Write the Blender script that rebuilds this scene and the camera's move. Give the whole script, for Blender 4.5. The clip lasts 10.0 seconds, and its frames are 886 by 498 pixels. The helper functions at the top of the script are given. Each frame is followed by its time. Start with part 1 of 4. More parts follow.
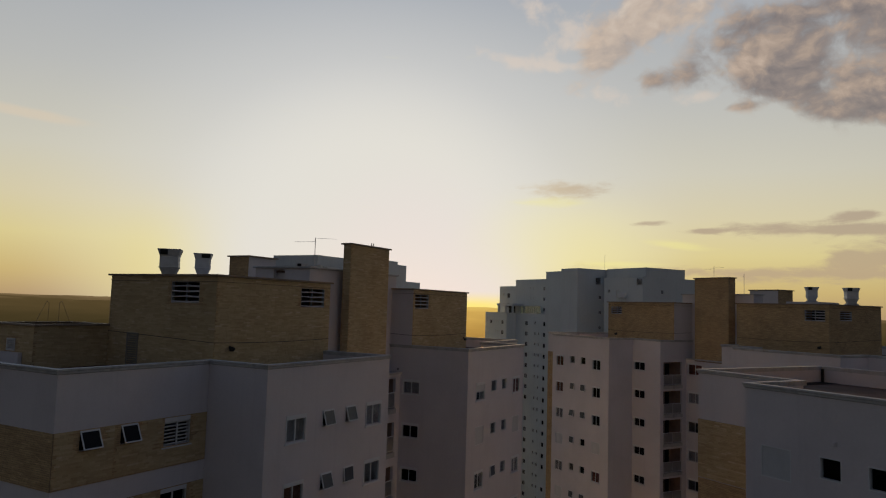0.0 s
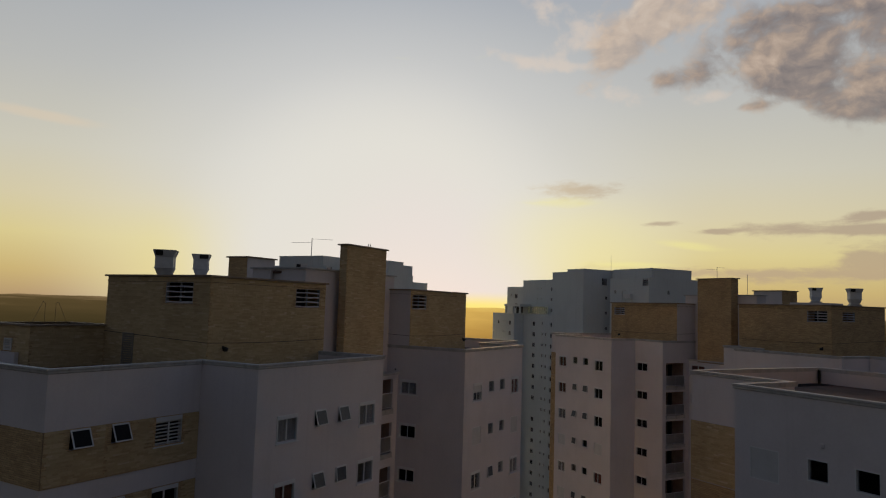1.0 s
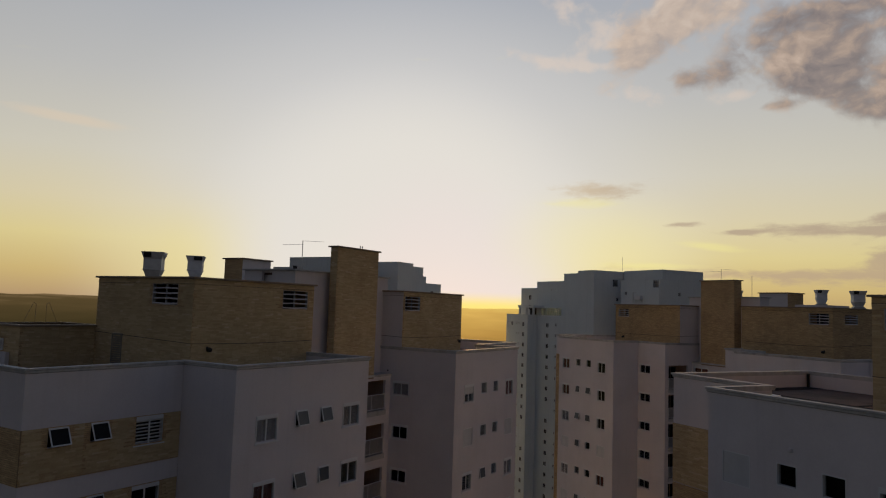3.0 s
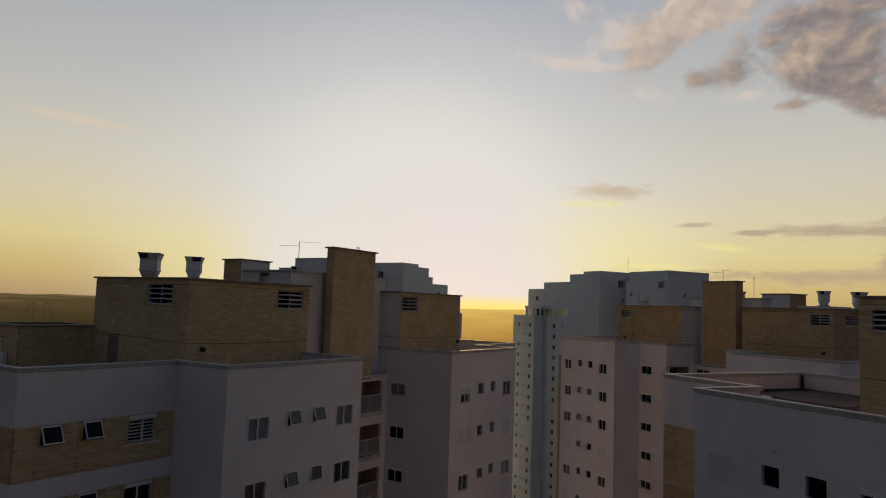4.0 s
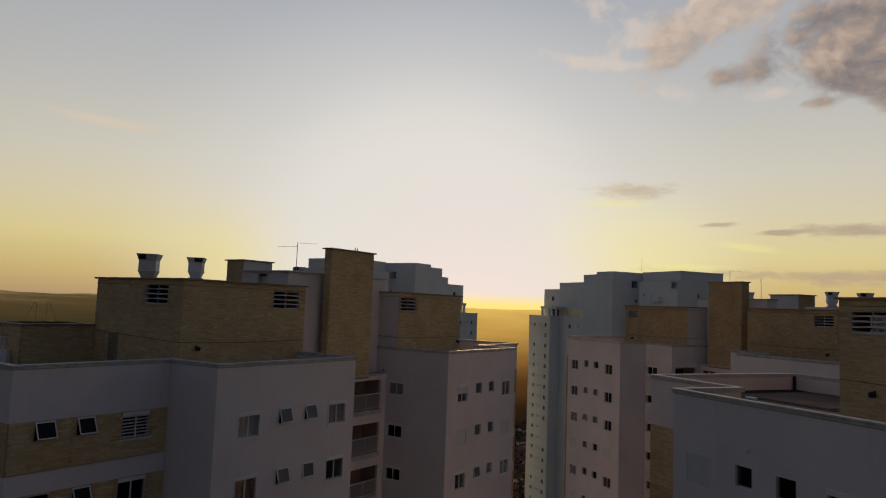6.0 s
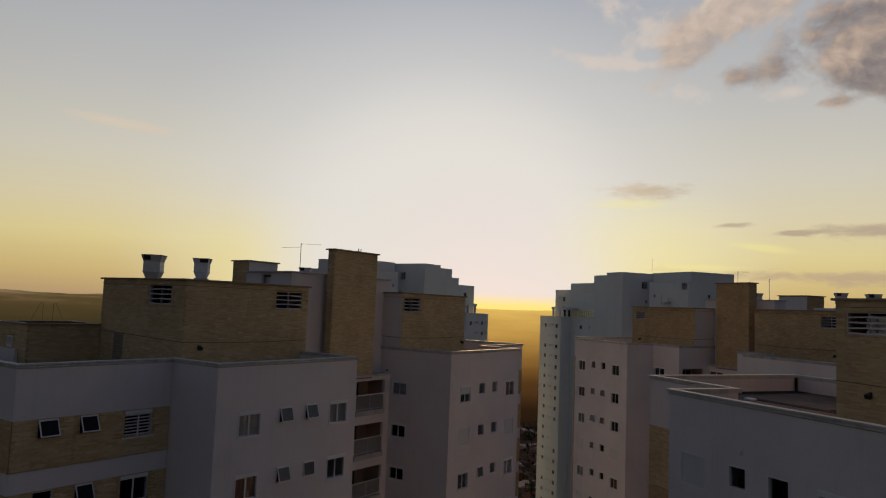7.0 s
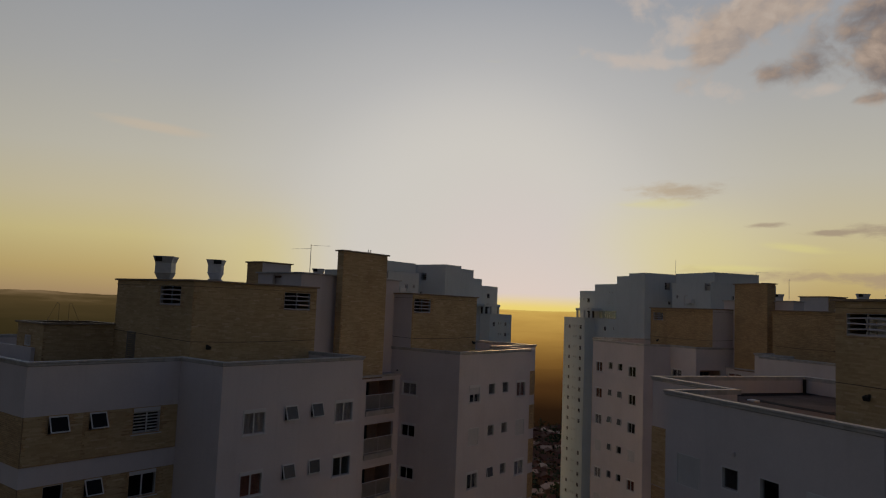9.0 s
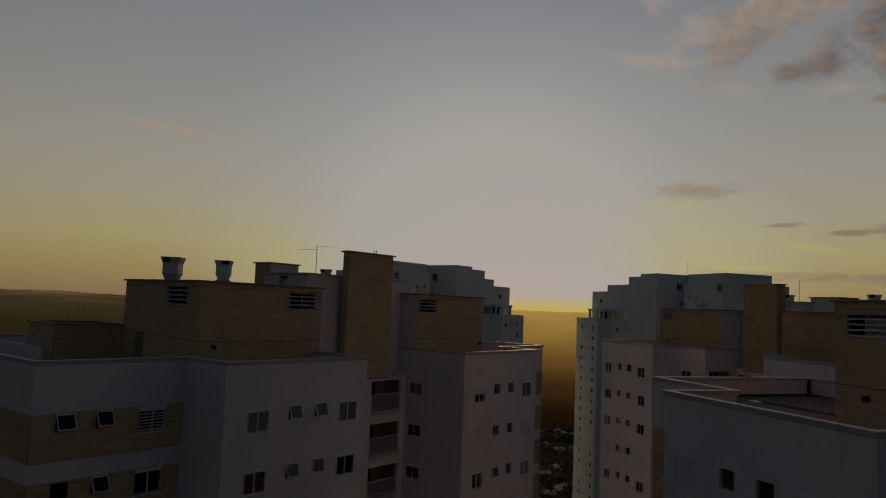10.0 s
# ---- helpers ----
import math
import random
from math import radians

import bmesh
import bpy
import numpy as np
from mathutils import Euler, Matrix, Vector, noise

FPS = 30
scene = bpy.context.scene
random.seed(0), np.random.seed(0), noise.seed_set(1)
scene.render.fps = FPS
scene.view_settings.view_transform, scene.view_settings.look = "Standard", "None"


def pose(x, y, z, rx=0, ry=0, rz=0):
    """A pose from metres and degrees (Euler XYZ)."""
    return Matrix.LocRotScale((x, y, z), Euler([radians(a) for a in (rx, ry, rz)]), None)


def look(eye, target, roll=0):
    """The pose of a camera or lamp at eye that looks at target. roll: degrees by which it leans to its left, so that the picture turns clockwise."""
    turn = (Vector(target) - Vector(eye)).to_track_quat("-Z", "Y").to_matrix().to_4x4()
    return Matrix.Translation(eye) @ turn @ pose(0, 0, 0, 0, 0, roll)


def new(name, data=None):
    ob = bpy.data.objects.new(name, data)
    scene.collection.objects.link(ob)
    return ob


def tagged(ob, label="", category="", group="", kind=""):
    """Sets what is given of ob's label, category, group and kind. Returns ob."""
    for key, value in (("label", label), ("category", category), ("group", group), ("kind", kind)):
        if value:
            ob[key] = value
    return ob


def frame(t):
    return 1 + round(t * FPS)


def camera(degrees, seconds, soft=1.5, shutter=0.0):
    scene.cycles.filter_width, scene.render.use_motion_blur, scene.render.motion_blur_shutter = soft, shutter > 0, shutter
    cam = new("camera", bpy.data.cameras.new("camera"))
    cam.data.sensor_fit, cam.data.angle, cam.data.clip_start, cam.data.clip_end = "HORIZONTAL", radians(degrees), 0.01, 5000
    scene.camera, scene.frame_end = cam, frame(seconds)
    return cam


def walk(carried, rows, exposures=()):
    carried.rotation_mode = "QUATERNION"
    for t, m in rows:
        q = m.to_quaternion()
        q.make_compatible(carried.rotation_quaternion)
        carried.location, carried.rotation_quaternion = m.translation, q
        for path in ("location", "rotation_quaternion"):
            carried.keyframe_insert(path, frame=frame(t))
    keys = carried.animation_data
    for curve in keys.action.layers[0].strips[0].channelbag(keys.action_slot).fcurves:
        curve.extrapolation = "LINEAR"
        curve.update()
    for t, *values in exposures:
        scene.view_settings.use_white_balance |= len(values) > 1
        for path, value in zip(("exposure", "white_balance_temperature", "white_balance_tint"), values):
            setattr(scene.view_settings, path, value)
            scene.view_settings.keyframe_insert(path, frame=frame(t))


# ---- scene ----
Z0 = 70.0                      # height of the first eye over the ground
cam = camera(64.6, 10.0, 1.15)
ROWS = [
    (0.0, 0.000, -0.000, 0.000, -0.000, 4.741, 1.729),
    (0.5, 0.421, -0.030, 0.010, 0.430, 4.765, 1.748),
    (1.0, 0.875, -0.073, 0.029, 0.852, 4.759, 1.771),
    (1.5, 1.320, -0.103, 0.057, 1.264, 4.757, 1.835),
    (2.0, 1.807, -0.101, 0.082, 1.688, 4.753, 1.863),
    (2.5, 2.282, -0.144, 0.113, 2.092, 4.762, 1.892),
    (4.0, 3.648, -0.386, 0.162, 3.315, 4.814, 2.000),
    (4.5, 4.074, -0.489, 0.173, 3.716, 4.813, 2.022),
    (5.0, 4.485, -0.573, 0.185, 4.120, 4.796, 2.060),
    (5.5, 4.889, -0.667, 0.213, 4.558, 4.772, 2.085),
    (7.0, 5.969, -0.897, 0.259, 6.129, 4.763, 2.213),
    (7.5, 6.299, -0.949, 0.255, 6.695, 4.781, 2.227),
    (8.0, 6.626, -0.980, 0.274, 7.258, 4.763, 2.252),
    (8.5, 6.950, -1.013, 0.289, 7.831, 4.744, 2.248),
    (9.0, 7.257, -1.045, 0.285, 8.398, 4.755, 2.273),
    (9.5, 7.551, -1.115, 0.293, 8.953, 4.756, 2.318),
    (10.0, 7.886, -1.186, 0.300, 9.559, 4.755, 2.328),
]
FADE = [(0.0, 0.0, 6500, 10), (1.0, 0.0, 6500, 10), (2.5, 0.0, 6530, 12), (8.0, 0.0, 6530, 12), (8.5, -0.1, 6530, 12), (9.0, -0.35, 6530, 12), (9.5, -0.68, 6530, 12), (10.0, -1.05, 6530, 12)]
walk(cam, [(t, pose(x, y, Z0 + z, 90 + pitch, 0, yaw) @ pose(0, 0, 0, 0, 0, roll)) for t, x, y, z, yaw, pitch, roll in ROWS], FADE)

# ---- world, sun ----
SUN_AZ, SUN_EL = radians(-2.4), radians(2.5)
SUN_DIR = Vector((math.sin(SUN_AZ) * math.cos(SUN_EL), math.cos(SUN_AZ) * math.cos(SUN_EL), math.sin(SUN_EL)))


class Nodes:
    """Short hand for building a node tree."""

    def __init__(self, tree):
        self.tree = tree
        tree.nodes.clear()

    def add(self, kind, **props):
        node = self.tree.nodes.new(kind)
        for key, value in props.items():
            setattr(node, key, value)
        return node

    def put(self, socket, value):
        if hasattr(value, "is_output"):
            self.tree.links.new(value, socket)
        else:
            socket.default_value = value

    def math(self, op, a, b=0.0, clamp=False):
        node = self.add("ShaderNodeMath", operation=op, use_clamp=clamp)
        self.put(node.inputs[0], a)
        self.put(node.inputs[1], b)
        return node.outputs[0]

    def dot(self, a, b):
        node = self.add("ShaderNodeVectorMath", operation="DOT_PRODUCT")
        self.put(node.inputs[0], a)
        self.put(node.inputs[1], b)
        return node.outputs["Value"]

    def smooth(self, x, lo, hi):
        node = self.add("ShaderNodeMapRange", interpolation_type="SMOOTHSTEP")
        self.put(node.inputs[0], x)
        node.inputs[1].default_value, node.inputs[2].default_value = lo, hi
        return node.outputs[0]

    def ramp(self, x, stops):
        node = self.add("ShaderNodeValToRGB")
        els = node.color_ramp.elements
        while len(els) < len(stops):
            els.new(0.5)
        for el, (pos, col) in zip(els, stops):
            el.position = pos
            el.color = (*col, 1) if len(col) == 3 else col
        self.put(node.inputs[0], x)
        return node.outputs[0]

    def mix(self, fac, a, b, blend="MIX"):
        node = self.add("ShaderNodeMix", data_type="RGBA", blend_type=blend)
        self.put(node.inputs[0], fac)
        for socket, v in ((node.inputs[6], a), (node.inputs[7], b)):
            self.put(socket, (*v, 1) if isinstance(v, tuple) and len(v) == 3 else v)
        return node.outputs[2]

    def noise(self, vector, scale, detail=4.0, rough=0.5, distortion=0.0):
        node = self.add("ShaderNodeTexNoise")
        if vector is not None:
            self.put(node.inputs["Vector"], vector)
        node.inputs["Scale"].default_value, node.inputs["Detail"].default_value = scale, detail
        node.inputs["Roughness"].default_value, node.inputs["Distortion"].default_value = rough, distortion
        return node.outputs[0]

    def scaled(self, vector, s):
        node = self.add("ShaderNodeMapping")
        self.put(node.inputs[0], vector)
        node.inputs["Scale"].default_value = s
        return node.outputs[0]


def make_world():
    world = bpy.data.worlds.new("evening_sky")
    scene.world = world
    world.use_nodes = True
    n = Nodes(world.node_tree)
    way = n.add("ShaderNodeTexCoord").outputs["Generated"]
    sep = n.add("ShaderNodeSeparateXYZ")
    n.put(sep.inputs[0], way)
    x, y, z = sep.outputs
    el = n.math("MULTIPLY", n.math("ARCSINE", z), 57.29578)
    az = n.math("MULTIPLY", n.math("ARCTAN2", x, y), 57.29578)
    off = n.math("MULTIPLY", n.math("ARCCOSINE", n.dot(way, tuple(SUN_DIR))), 57.29578)
    height = n.math("DIVIDE", el, 60.0, clamp=True)
    base = n.ramp(height, [(0.0, (0.455, 0.315, 0.165)), (0.03, (0.59, 0.445, 0.185)), (0.075, (0.70, 0.60, 0.285)), (0.12, (0.675, 0.605, 0.40)), (0.18, (0.61, 0.585, 0.485)),
                           (0.28, (0.495, 0.50, 0.485)), (0.42, (0.375, 0.405, 0.45)), (0.6, (0.27, 0.33, 0.41)), (1.0, (0.13, 0.18, 0.28))])
    # the wide aureole round the low sun: a white middle, yellow light along the horizon on both sides of it
    da = n.math("DIVIDE", n.math("ADD", az, 5.6), 13.2)
    de = n.math("DIVIDE", n.math("SUBTRACT", el, 4.2), 11.6)
    oval = n.math("SQRT", n.math("ADD", n.math("MULTIPLY", da, da), n.math("MULTIPLY", de, de)))
    sky = n.mix(n.math("MULTIPLY", n.smooth(oval, 2.1, 0.9), 0.62), base, (0.69, 0.69, 0.68))
    ring = n.math("MULTIPLY", n.smooth(oval, 1.95, 1.1), n.smooth(el, 9.5, 2.5))
    sky = n.mix(n.math("MULTIPLY", ring, 0.72), sky, (0.80, 0.70, 0.27))
    sky = n.mix(n.smooth(oval, 1.40, 0.70), sky, (0.735, 0.72, 0.665))
    sky = n.mix(n.math("MULTIPLY", n.smooth(off, 11.0, 3.0), 0.7), sky, (0.75, 0.70, 0.68))
    gold_a, gold_e = n.math("DIVIDE", n.math("SUBTRACT", az, 10.0), 6.5), n.math("DIVIDE", n.math("SUBTRACT", el, 5.5), 3.6)
    gold = n.math("SQRT", n.math("ADD", n.math("MULTIPLY", gold_a, gold_a), n.math("MULTIPLY", gold_e, gold_e)))
    sky = n.mix(n.math("MULTIPLY", n.smooth(gold, 1.6, 0.2), 0.42), sky, (0.84, 0.78, 0.42))
    low = n.math("MULTIPLY", n.smooth(el, 1.5, 0.1), n.smooth(n.math("ABSOLUTE", n.math("ADD", az, 1.5)), 17.0, 4.0))
    sky = n.mix(n.math("MULTIPLY", low, 0.9), sky, (0.90, 0.77, 0.17))
    # the sky away from the sunset is far darker
    away = n.add("ShaderNodeMapRange", interpolation_type="SMOOTHERSTEP")
    n.put(away.inputs[0], off)
    away.inputs[1].default_value, away.inputs[2].default_value = 14.0, 108.0
    away.inputs[3].default_value, away.inputs[4].default_value = 1.0, 0.24
    sky = n.mix(1.0, sky, n.mix(n.smooth(off, 40.0, 110.0), (1, 1, 1), (0.84, 0.93, 1.20)), "MULTIPLY")
    dim = n.add("ShaderNodeVectorMath", operation="SCALE")
    n.put(dim.inputs[0], sky)
    n.put(dim.inputs["Scale"], away.outputs[0])
    sky = dim.outputs[0]
    # clouds: banks in the upper right, a small one over the gap, low strips and a faint veil
    flow = n.add("ShaderNodeCombineXYZ")
    n.put(flow.inputs[0], az)
    n.put(flow.inputs[1], n.math("MULTIPLY", el, 1.25))
    warp = n.add("ShaderNodeTexNoise")
    n.put(warp.inputs["Vector"], flow.outputs[0])
    warp.inputs["Scale"].default_value, warp.inputs["Detail"].default_value = 0.22, 3.0
    bend = n.add("ShaderNodeVectorMath", operation="MULTIPLY_ADD")
    n.put(bend.inputs[0], warp.outputs["Color"])
    bend.inputs[1].default_value = (3.2, 2.2, 0.0)
    n.put(bend.inputs[2], flow.outputs[0])
    bent = bend.outputs[0]
    puff = n.noise(bent, 0.27, 7.0, 0.56)
    lift = n.add("ShaderNodeVectorMath", operation="ADD")
    n.put(lift.inputs[0], bent)
    lift.inputs[1].default_value = (-0.55, 0.75, 0.0)
    puff_lit = n.noise(lift.outputs[0], 0.27, 5.0, 0.52)
    wisp = n.noise(n.scaled(bent, (0.36, 2.0, 1.0)), 0.3, 8.0, 0.6, 0.3)

    def bank(a0, e0, wa, we, tilt=0.0):
        x_ = n.math("SUBTRACT", az, a0)
        y_ = n.math("SUBTRACT", n.math("SUBTRACT", el, e0), n.math("MULTIPLY", x_, tilt))
        x_, y_ = n.math("DIVIDE", x_, wa), n.math("DIVIDE", y_, we)
        return n.math("POWER", 2.718, n.math("MULTIPLY", n.math("ADD", n.math("MULTIPLY", x_, x_), n.math("MULTIPLY", y_, y_)), -1.0))

    def total(banks):
        out = 0.0
        for b in banks:
            out = n.math("ADD", bank(*b), out)
        return n.math("MINIMUM", out, 1.15)

    heavy = total([(28.9, 18.6, 5.0, 3.0, 0.0), (34.0, 18.0, 5.0, 4.2), (23.8, 19.9, 4.0, 2.4, -0.1), (28.0, 20.5, 4.0, 2.0), (25.9, 17.0, 3.2, 1.1, 0.1),
                   (30.5, 14.9, 3.2, 1.1, -0.1), (17.2, 18.0, 2.9, 0.95, -0.03), (37.0, 21.0, 6.0, 4.0), (23.0, 15.6, 1.6, 0.35, 0.05)])
    tan_ = total([(14.8, 22.0, 3.4, 2.5, 0.2), (12.8, 19.8, 2.6, 1.7, 0.5), (19.5, 22.5, 2.6, 1.0, 0.1), (17.0, 24.5, 5.0, 1.2)])
    light = total([(3.8, 20.4, 2.0, 0.8, -0.25), (6.8, 19.6, 2.2, 0.75, -0.1), (7.9, 23.6, 2.8, 1.1, -0.1), (10.2, 19.3, 2.0, 0.55), (13.3, 17.2, 2.6, 0.9), (10.5, 21.5, 2.5, 1.2), (20.5, 16.6, 2.0, 0.6)])
    strips = total([(10.9, 9.6, 4.8, 0.95, 0.0), (16.4, 7.05, 1.7, 0.28), (25.3, 6.45, 4.2, 0.62, -0.01), (30.6, 6.35, 2.8, 0.36), (30.6, 7.4, 1.7, 0.5), (30.7, 4.2, 2.4, 0.6),
                    (25.0, 3.2, 12.0, 0.75, -0.02), (37.0, 5.5, 6.0, 1.5), (20.6, 6.4, 1.2, 0.22)])
    rough = n.math("MULTIPLY", n.math("SUBTRACT", puff, 0.5), 2.3)
    d1 = n.smooth(n.math("ADD", n.math("MULTIPLY", heavy, 0.68), rough), 0.14, 0.78)
    d0 = n.smooth(n.math("ADD", n.math("MULTIPLY", tan_, 0.72), rough), 0.18, 0.80)
    d2 = n.smooth(n.math("ADD", n.math("MULTIPLY", light, 0.60), rough), 0.24, 0.80)
    fine = n.noise(n.scaled(bent, (0.8, 1.6, 1.0)), 0.7, 8.0, 0.65)
    d3 = n.smooth(n.math("ADD", n.math("MULTIPLY", strips, 0.74), n.math("MULTIPLY", n.math("SUBTRACT", n.math("ADD", n.math("MULTIPLY", wisp, 0.65), n.math("MULTIPLY", fine, 0.35)), 0.5), 2.0)), 0.27, 0.72)
    d0, d1, d2 = (n.math("MULTIPLY", d, n.smooth(b, 0.06, 0.4)) for d, b in ((d0, tan_), (d1, heavy), (d2, light)))
    veil = n.smooth(n.math("ADD", n.math("MULTIPLY", bank(-31.5, 12.7, 4.6, 0.5, -0.06), 0.85), n.math("MULTIPLY", n.math("SUBTRACT", wisp, 0.5), 1.0)), 0.25, 0.8)
    # crests that face the sunset are warm and pale, hollows and undersides grey
    relief = n.math("ADD", n.math("MULTIPLY", n.math("SUBTRACT", puff, puff_lit), 2.8), 0.42)
    relief = n.math("SUBTRACT", relief, n.math("MULTIPLY", n.smooth(az, 20.0, 34.0), 0.12))
    body = n.ramp(relief, [(0.0, (0.18, 0.152, 0.15)), (0.3, (0.25, 0.203, 0.185)), (0.6, (0.39, 0.295, 0.232)), (1.0, (0.56, 0.43, 0.335))])
    warm = n.ramp(relief, [(0.0, (0.40, 0.33, 0.285)), (0.5, (0.56, 0.44, 0.345)), (1.0, (0.68, 0.56, 0.45))])
    sky = n.mix(n.math("MULTIPLY", veil, 0.5), sky, (0.70, 0.57, 0.42))
    sky = n.mix(n.math("MULTIPLY", d2, 0.55), sky, (0.72, 0.60, 0.50))
    sky = n.mix(n.math("MULTIPLY", d0, 0.8), sky, warm)
    sky = n.mix(n.math("MULTIPLY", d1, 0.9), sky, body)
    strip_colour = n.mix(n.smooth(az, 6.0, 18.0), (0.58, 0.47, 0.32), n.mix(n.smooth(el, 3.0, 7.0), (0.45, 0.34, 0.235), (0.40, 0.31, 0.235)))
    sky = n.mix(n.math("MULTIPLY", d3, 0.78), sky, strip_colour)
    # edges lit yellow from below near the sun
    lit = n.math("MULTIPLY", n.smooth(n.math("ADD", n.math("MULTIPLY", total([(8.8, 8.8, 4.0, 0.6, 0.02), (18.7, 5.3, 2.6, 0.4, -0.12), (15.0, 3.8, 5.0, 0.35)]), 0.8), n.math("MULTIPLY", n.math("SUBTRACT", wisp, 0.5), 1.6)), 0.2, 1.0), 0.5)
    sky = n.mix(lit, sky, (0.85, 0.79, 0.30))
    nishita = n.add("ShaderNodeTexSky", sky_type="NISHITA", sun_disc=False, sun_elevation=SUN_EL, sun_rotation=SUN_AZ)
    ground = n.mix(n.smooth(el, -0.5, 0.1), (0.05, 0.04, 0.03), sky)
    back = n.add("ShaderNodeBackground")
    n.put(back.inputs[0], ground)
    back.inputs[1].default_value = 1.0
    high = n.add("ShaderNodeBackground")
    n.put(high.inputs[0], nishita.outputs[0])
    high.inputs[1].default_value = 0.003
    both = n.add("ShaderNodeAddShader")
    n.put(both.inputs[0], back.outputs[0])
    n.put(both.inputs[1], high.outputs[0])
    out = n.add("ShaderNodeOutputWorld")
    n.put(out.inputs[0], both.outputs[0])


make_world()
sun = new("sun", bpy.data.lights.new("sun", "SUN"))
sun.data.energy, sun.data.angle, sun.data.color = 4.2, radians(0.53), (1.0, 0.66, 0.30)
sun.matrix_world = look(SUN_DIR * 100, (0, 0, 0))

# ---- materials ----
def material(name, color, rough=0.7, metal=0.0, vary=0.25, scale=1.5, grain=30.0, bump=0.15, streaks=0.0, tint=None, spec=0.4):
    """A surface with variation at two scales, fine relief and, if asked, rain streaks that run down it."""
    mat = bpy.data.materials.new(name)
    mat.use_nodes = True
    n = Nodes(mat.node_tree)
    co = n.add("ShaderNodeTexCoord").outputs["Object"]
    big = n.noise(co, scale, 5.0, 0.6)
    fine = n.noise(co, grain, 3.0, 0.6)
    tint = tint or tuple(c * 0.55 for c in color)
    col = n.mix(n.math("MULTIPLY", n.smooth(big, 0.35, 0.75), vary), color, tint)
    col = n.mix(n.math("MULTIPLY", n.smooth(fine, 0.3, 0.8), vary * 0.6), col, tuple(min(1, c * 1.25) for c in color))
    if streaks:
        run = n.noise(n.scaled(co, (2.2, 2.2, 0.12)), 1.0, 4.0, 0.6)
        col = n.mix(n.math("MULTIPLY", n.smooth(run, 0.52, 0.75), streaks), col, tuple(c * 0.45 for c in color))
    shader = n.add("ShaderNodeBsdfPrincipled")
    n.put(shader.inputs["Base Color"], col)
    n.put(shader.inputs["Roughness"], n.math("ADD", n.math("MULTIPLY", big, 0.2), rough - 0.1))
    shader.inputs["Metallic"].default_value = metal
    shader.inputs["Specular IOR Level"].default_value = spec
    if bump:
        b = n.add("ShaderNodeBump")
        b.inputs["Strength"].default_value, b.inputs["Distance"].default_value = bump, 0.02
        n.put(b.inputs["Height"], fine)
        n.put(shader.inputs["Normal"], b.outputs[0])
    out = n.add("ShaderNodeOutputMaterial")
    n.put(out.inputs[0], shader.outputs[0])
    return mat


def brick_material(name, c1, c2, joint):
    """Thin strips of split stone and brick slips laid in courses."""
    mat = bpy.data.materials.new(name)
    mat.use_nodes = True
    n = Nodes(mat.node_tree)
    uv = n.add("ShaderNodeTexCoord").outputs["UV"]
    tex = n.add("ShaderNodeTexBrick", offset=0.37, offset_frequency=2, squash=1.5, squash_frequency=3)
    n.put(tex.inputs["Vector"], uv)
    n.put(tex.inputs["Color1"], (*c1, 1))
    n.put(tex.inputs["Color2"], (*c2, 1))
    n.put(tex.inputs["Mortar"], (*joint, 1))
    tex.inputs["Scale"].default_value = 1.0
    tex.inputs["Brick Width"].default_value, tex.inputs["Row Height"].default_value = 0.36, 0.075
    tex.inputs["Mortar Size"].default_value, tex.inputs["Mortar Smooth"].default_value = 0.006, 0.3
    co = n.add("ShaderNodeTexCoord").outputs["Object"]
    big = n.noise(co, 0.7, 5.0, 0.6)
    strip = n.noise(n.scaled(uv, (1.6, 13.0, 1.0)), 1.0, 3.0, 0.6)
    col = n.mix(n.smooth(strip, 0.35, 0.75), tex.outputs[0], n.mix(1.0, tex.outputs[0], (0.76, 0.74, 0.73), "MULTIPLY"))
    col = n.mix(n.math("MULTIPLY", n.smooth(big, 0.4, 0.75), 0.45), col, n.mix(1.0, col, (0.6, 0.58, 0.6), "MULTIPLY"))
    pale = n.noise(n.scaled(uv, (2.4, 13.0, 1.0)), 1.3, 2.0, 0.5)
    col = n.mix(n.math("MULTIPLY", n.smooth(pale, 0.62, 0.72), 0.5), col, tuple(min(1, c * 1.5) for c in c1))
    shader = n.add("ShaderNodeBsdfPrincipled")
    n.put(shader.inputs["Base Color"], col)
    shader.inputs["Roughness"].default_value = 0.85
    b = n.add("ShaderNodeBump")
    b.inputs["Strength"].default_value, b.inputs["Distance"].default_value = 0.6, 0.03
    n.put(b.inputs["Height"], n.math("SUBTRACT", strip, tex.outputs["Fac"]))
    n.put(shader.inputs["Normal"], b.outputs[0])
    out = n.add("ShaderNodeOutputMaterial")
    n.put(out.inputs[0], shader.outputs[0])
    return mat


def glass_material(name, color, rough=0.05):
    mat = bpy.data.materials.new(name)
    mat.use_nodes = True
    n = Nodes(mat.node_tree)
    gloss = n.add("ShaderNodeBsdfGlossy")
    gloss.inputs["Color"].default_value, gloss.inputs["Roughness"].default_value = (0.9, 0.95, 1, 1), rough
    clear = n.add("ShaderNodeBsdfTransparent")
    clear.inputs["Color"].default_value = (*color, 1)
    fr = n.add("ShaderNodeFresnel")
    fr.inputs["IOR"].default_value = 1.3
    mix = n.add("ShaderNodeMixShader")
    n.put(mix.inputs[0], n.math("MULTIPLY", fr.outputs[0], 0.28))
    n.put(mix.inputs[1], clear.outputs[0])
    n.put(mix.inputs[2], gloss.outputs[0])
    out = n.add("ShaderNodeOutputMaterial")
    n.put(out.inputs[0], mix.outputs[0])
    return mat


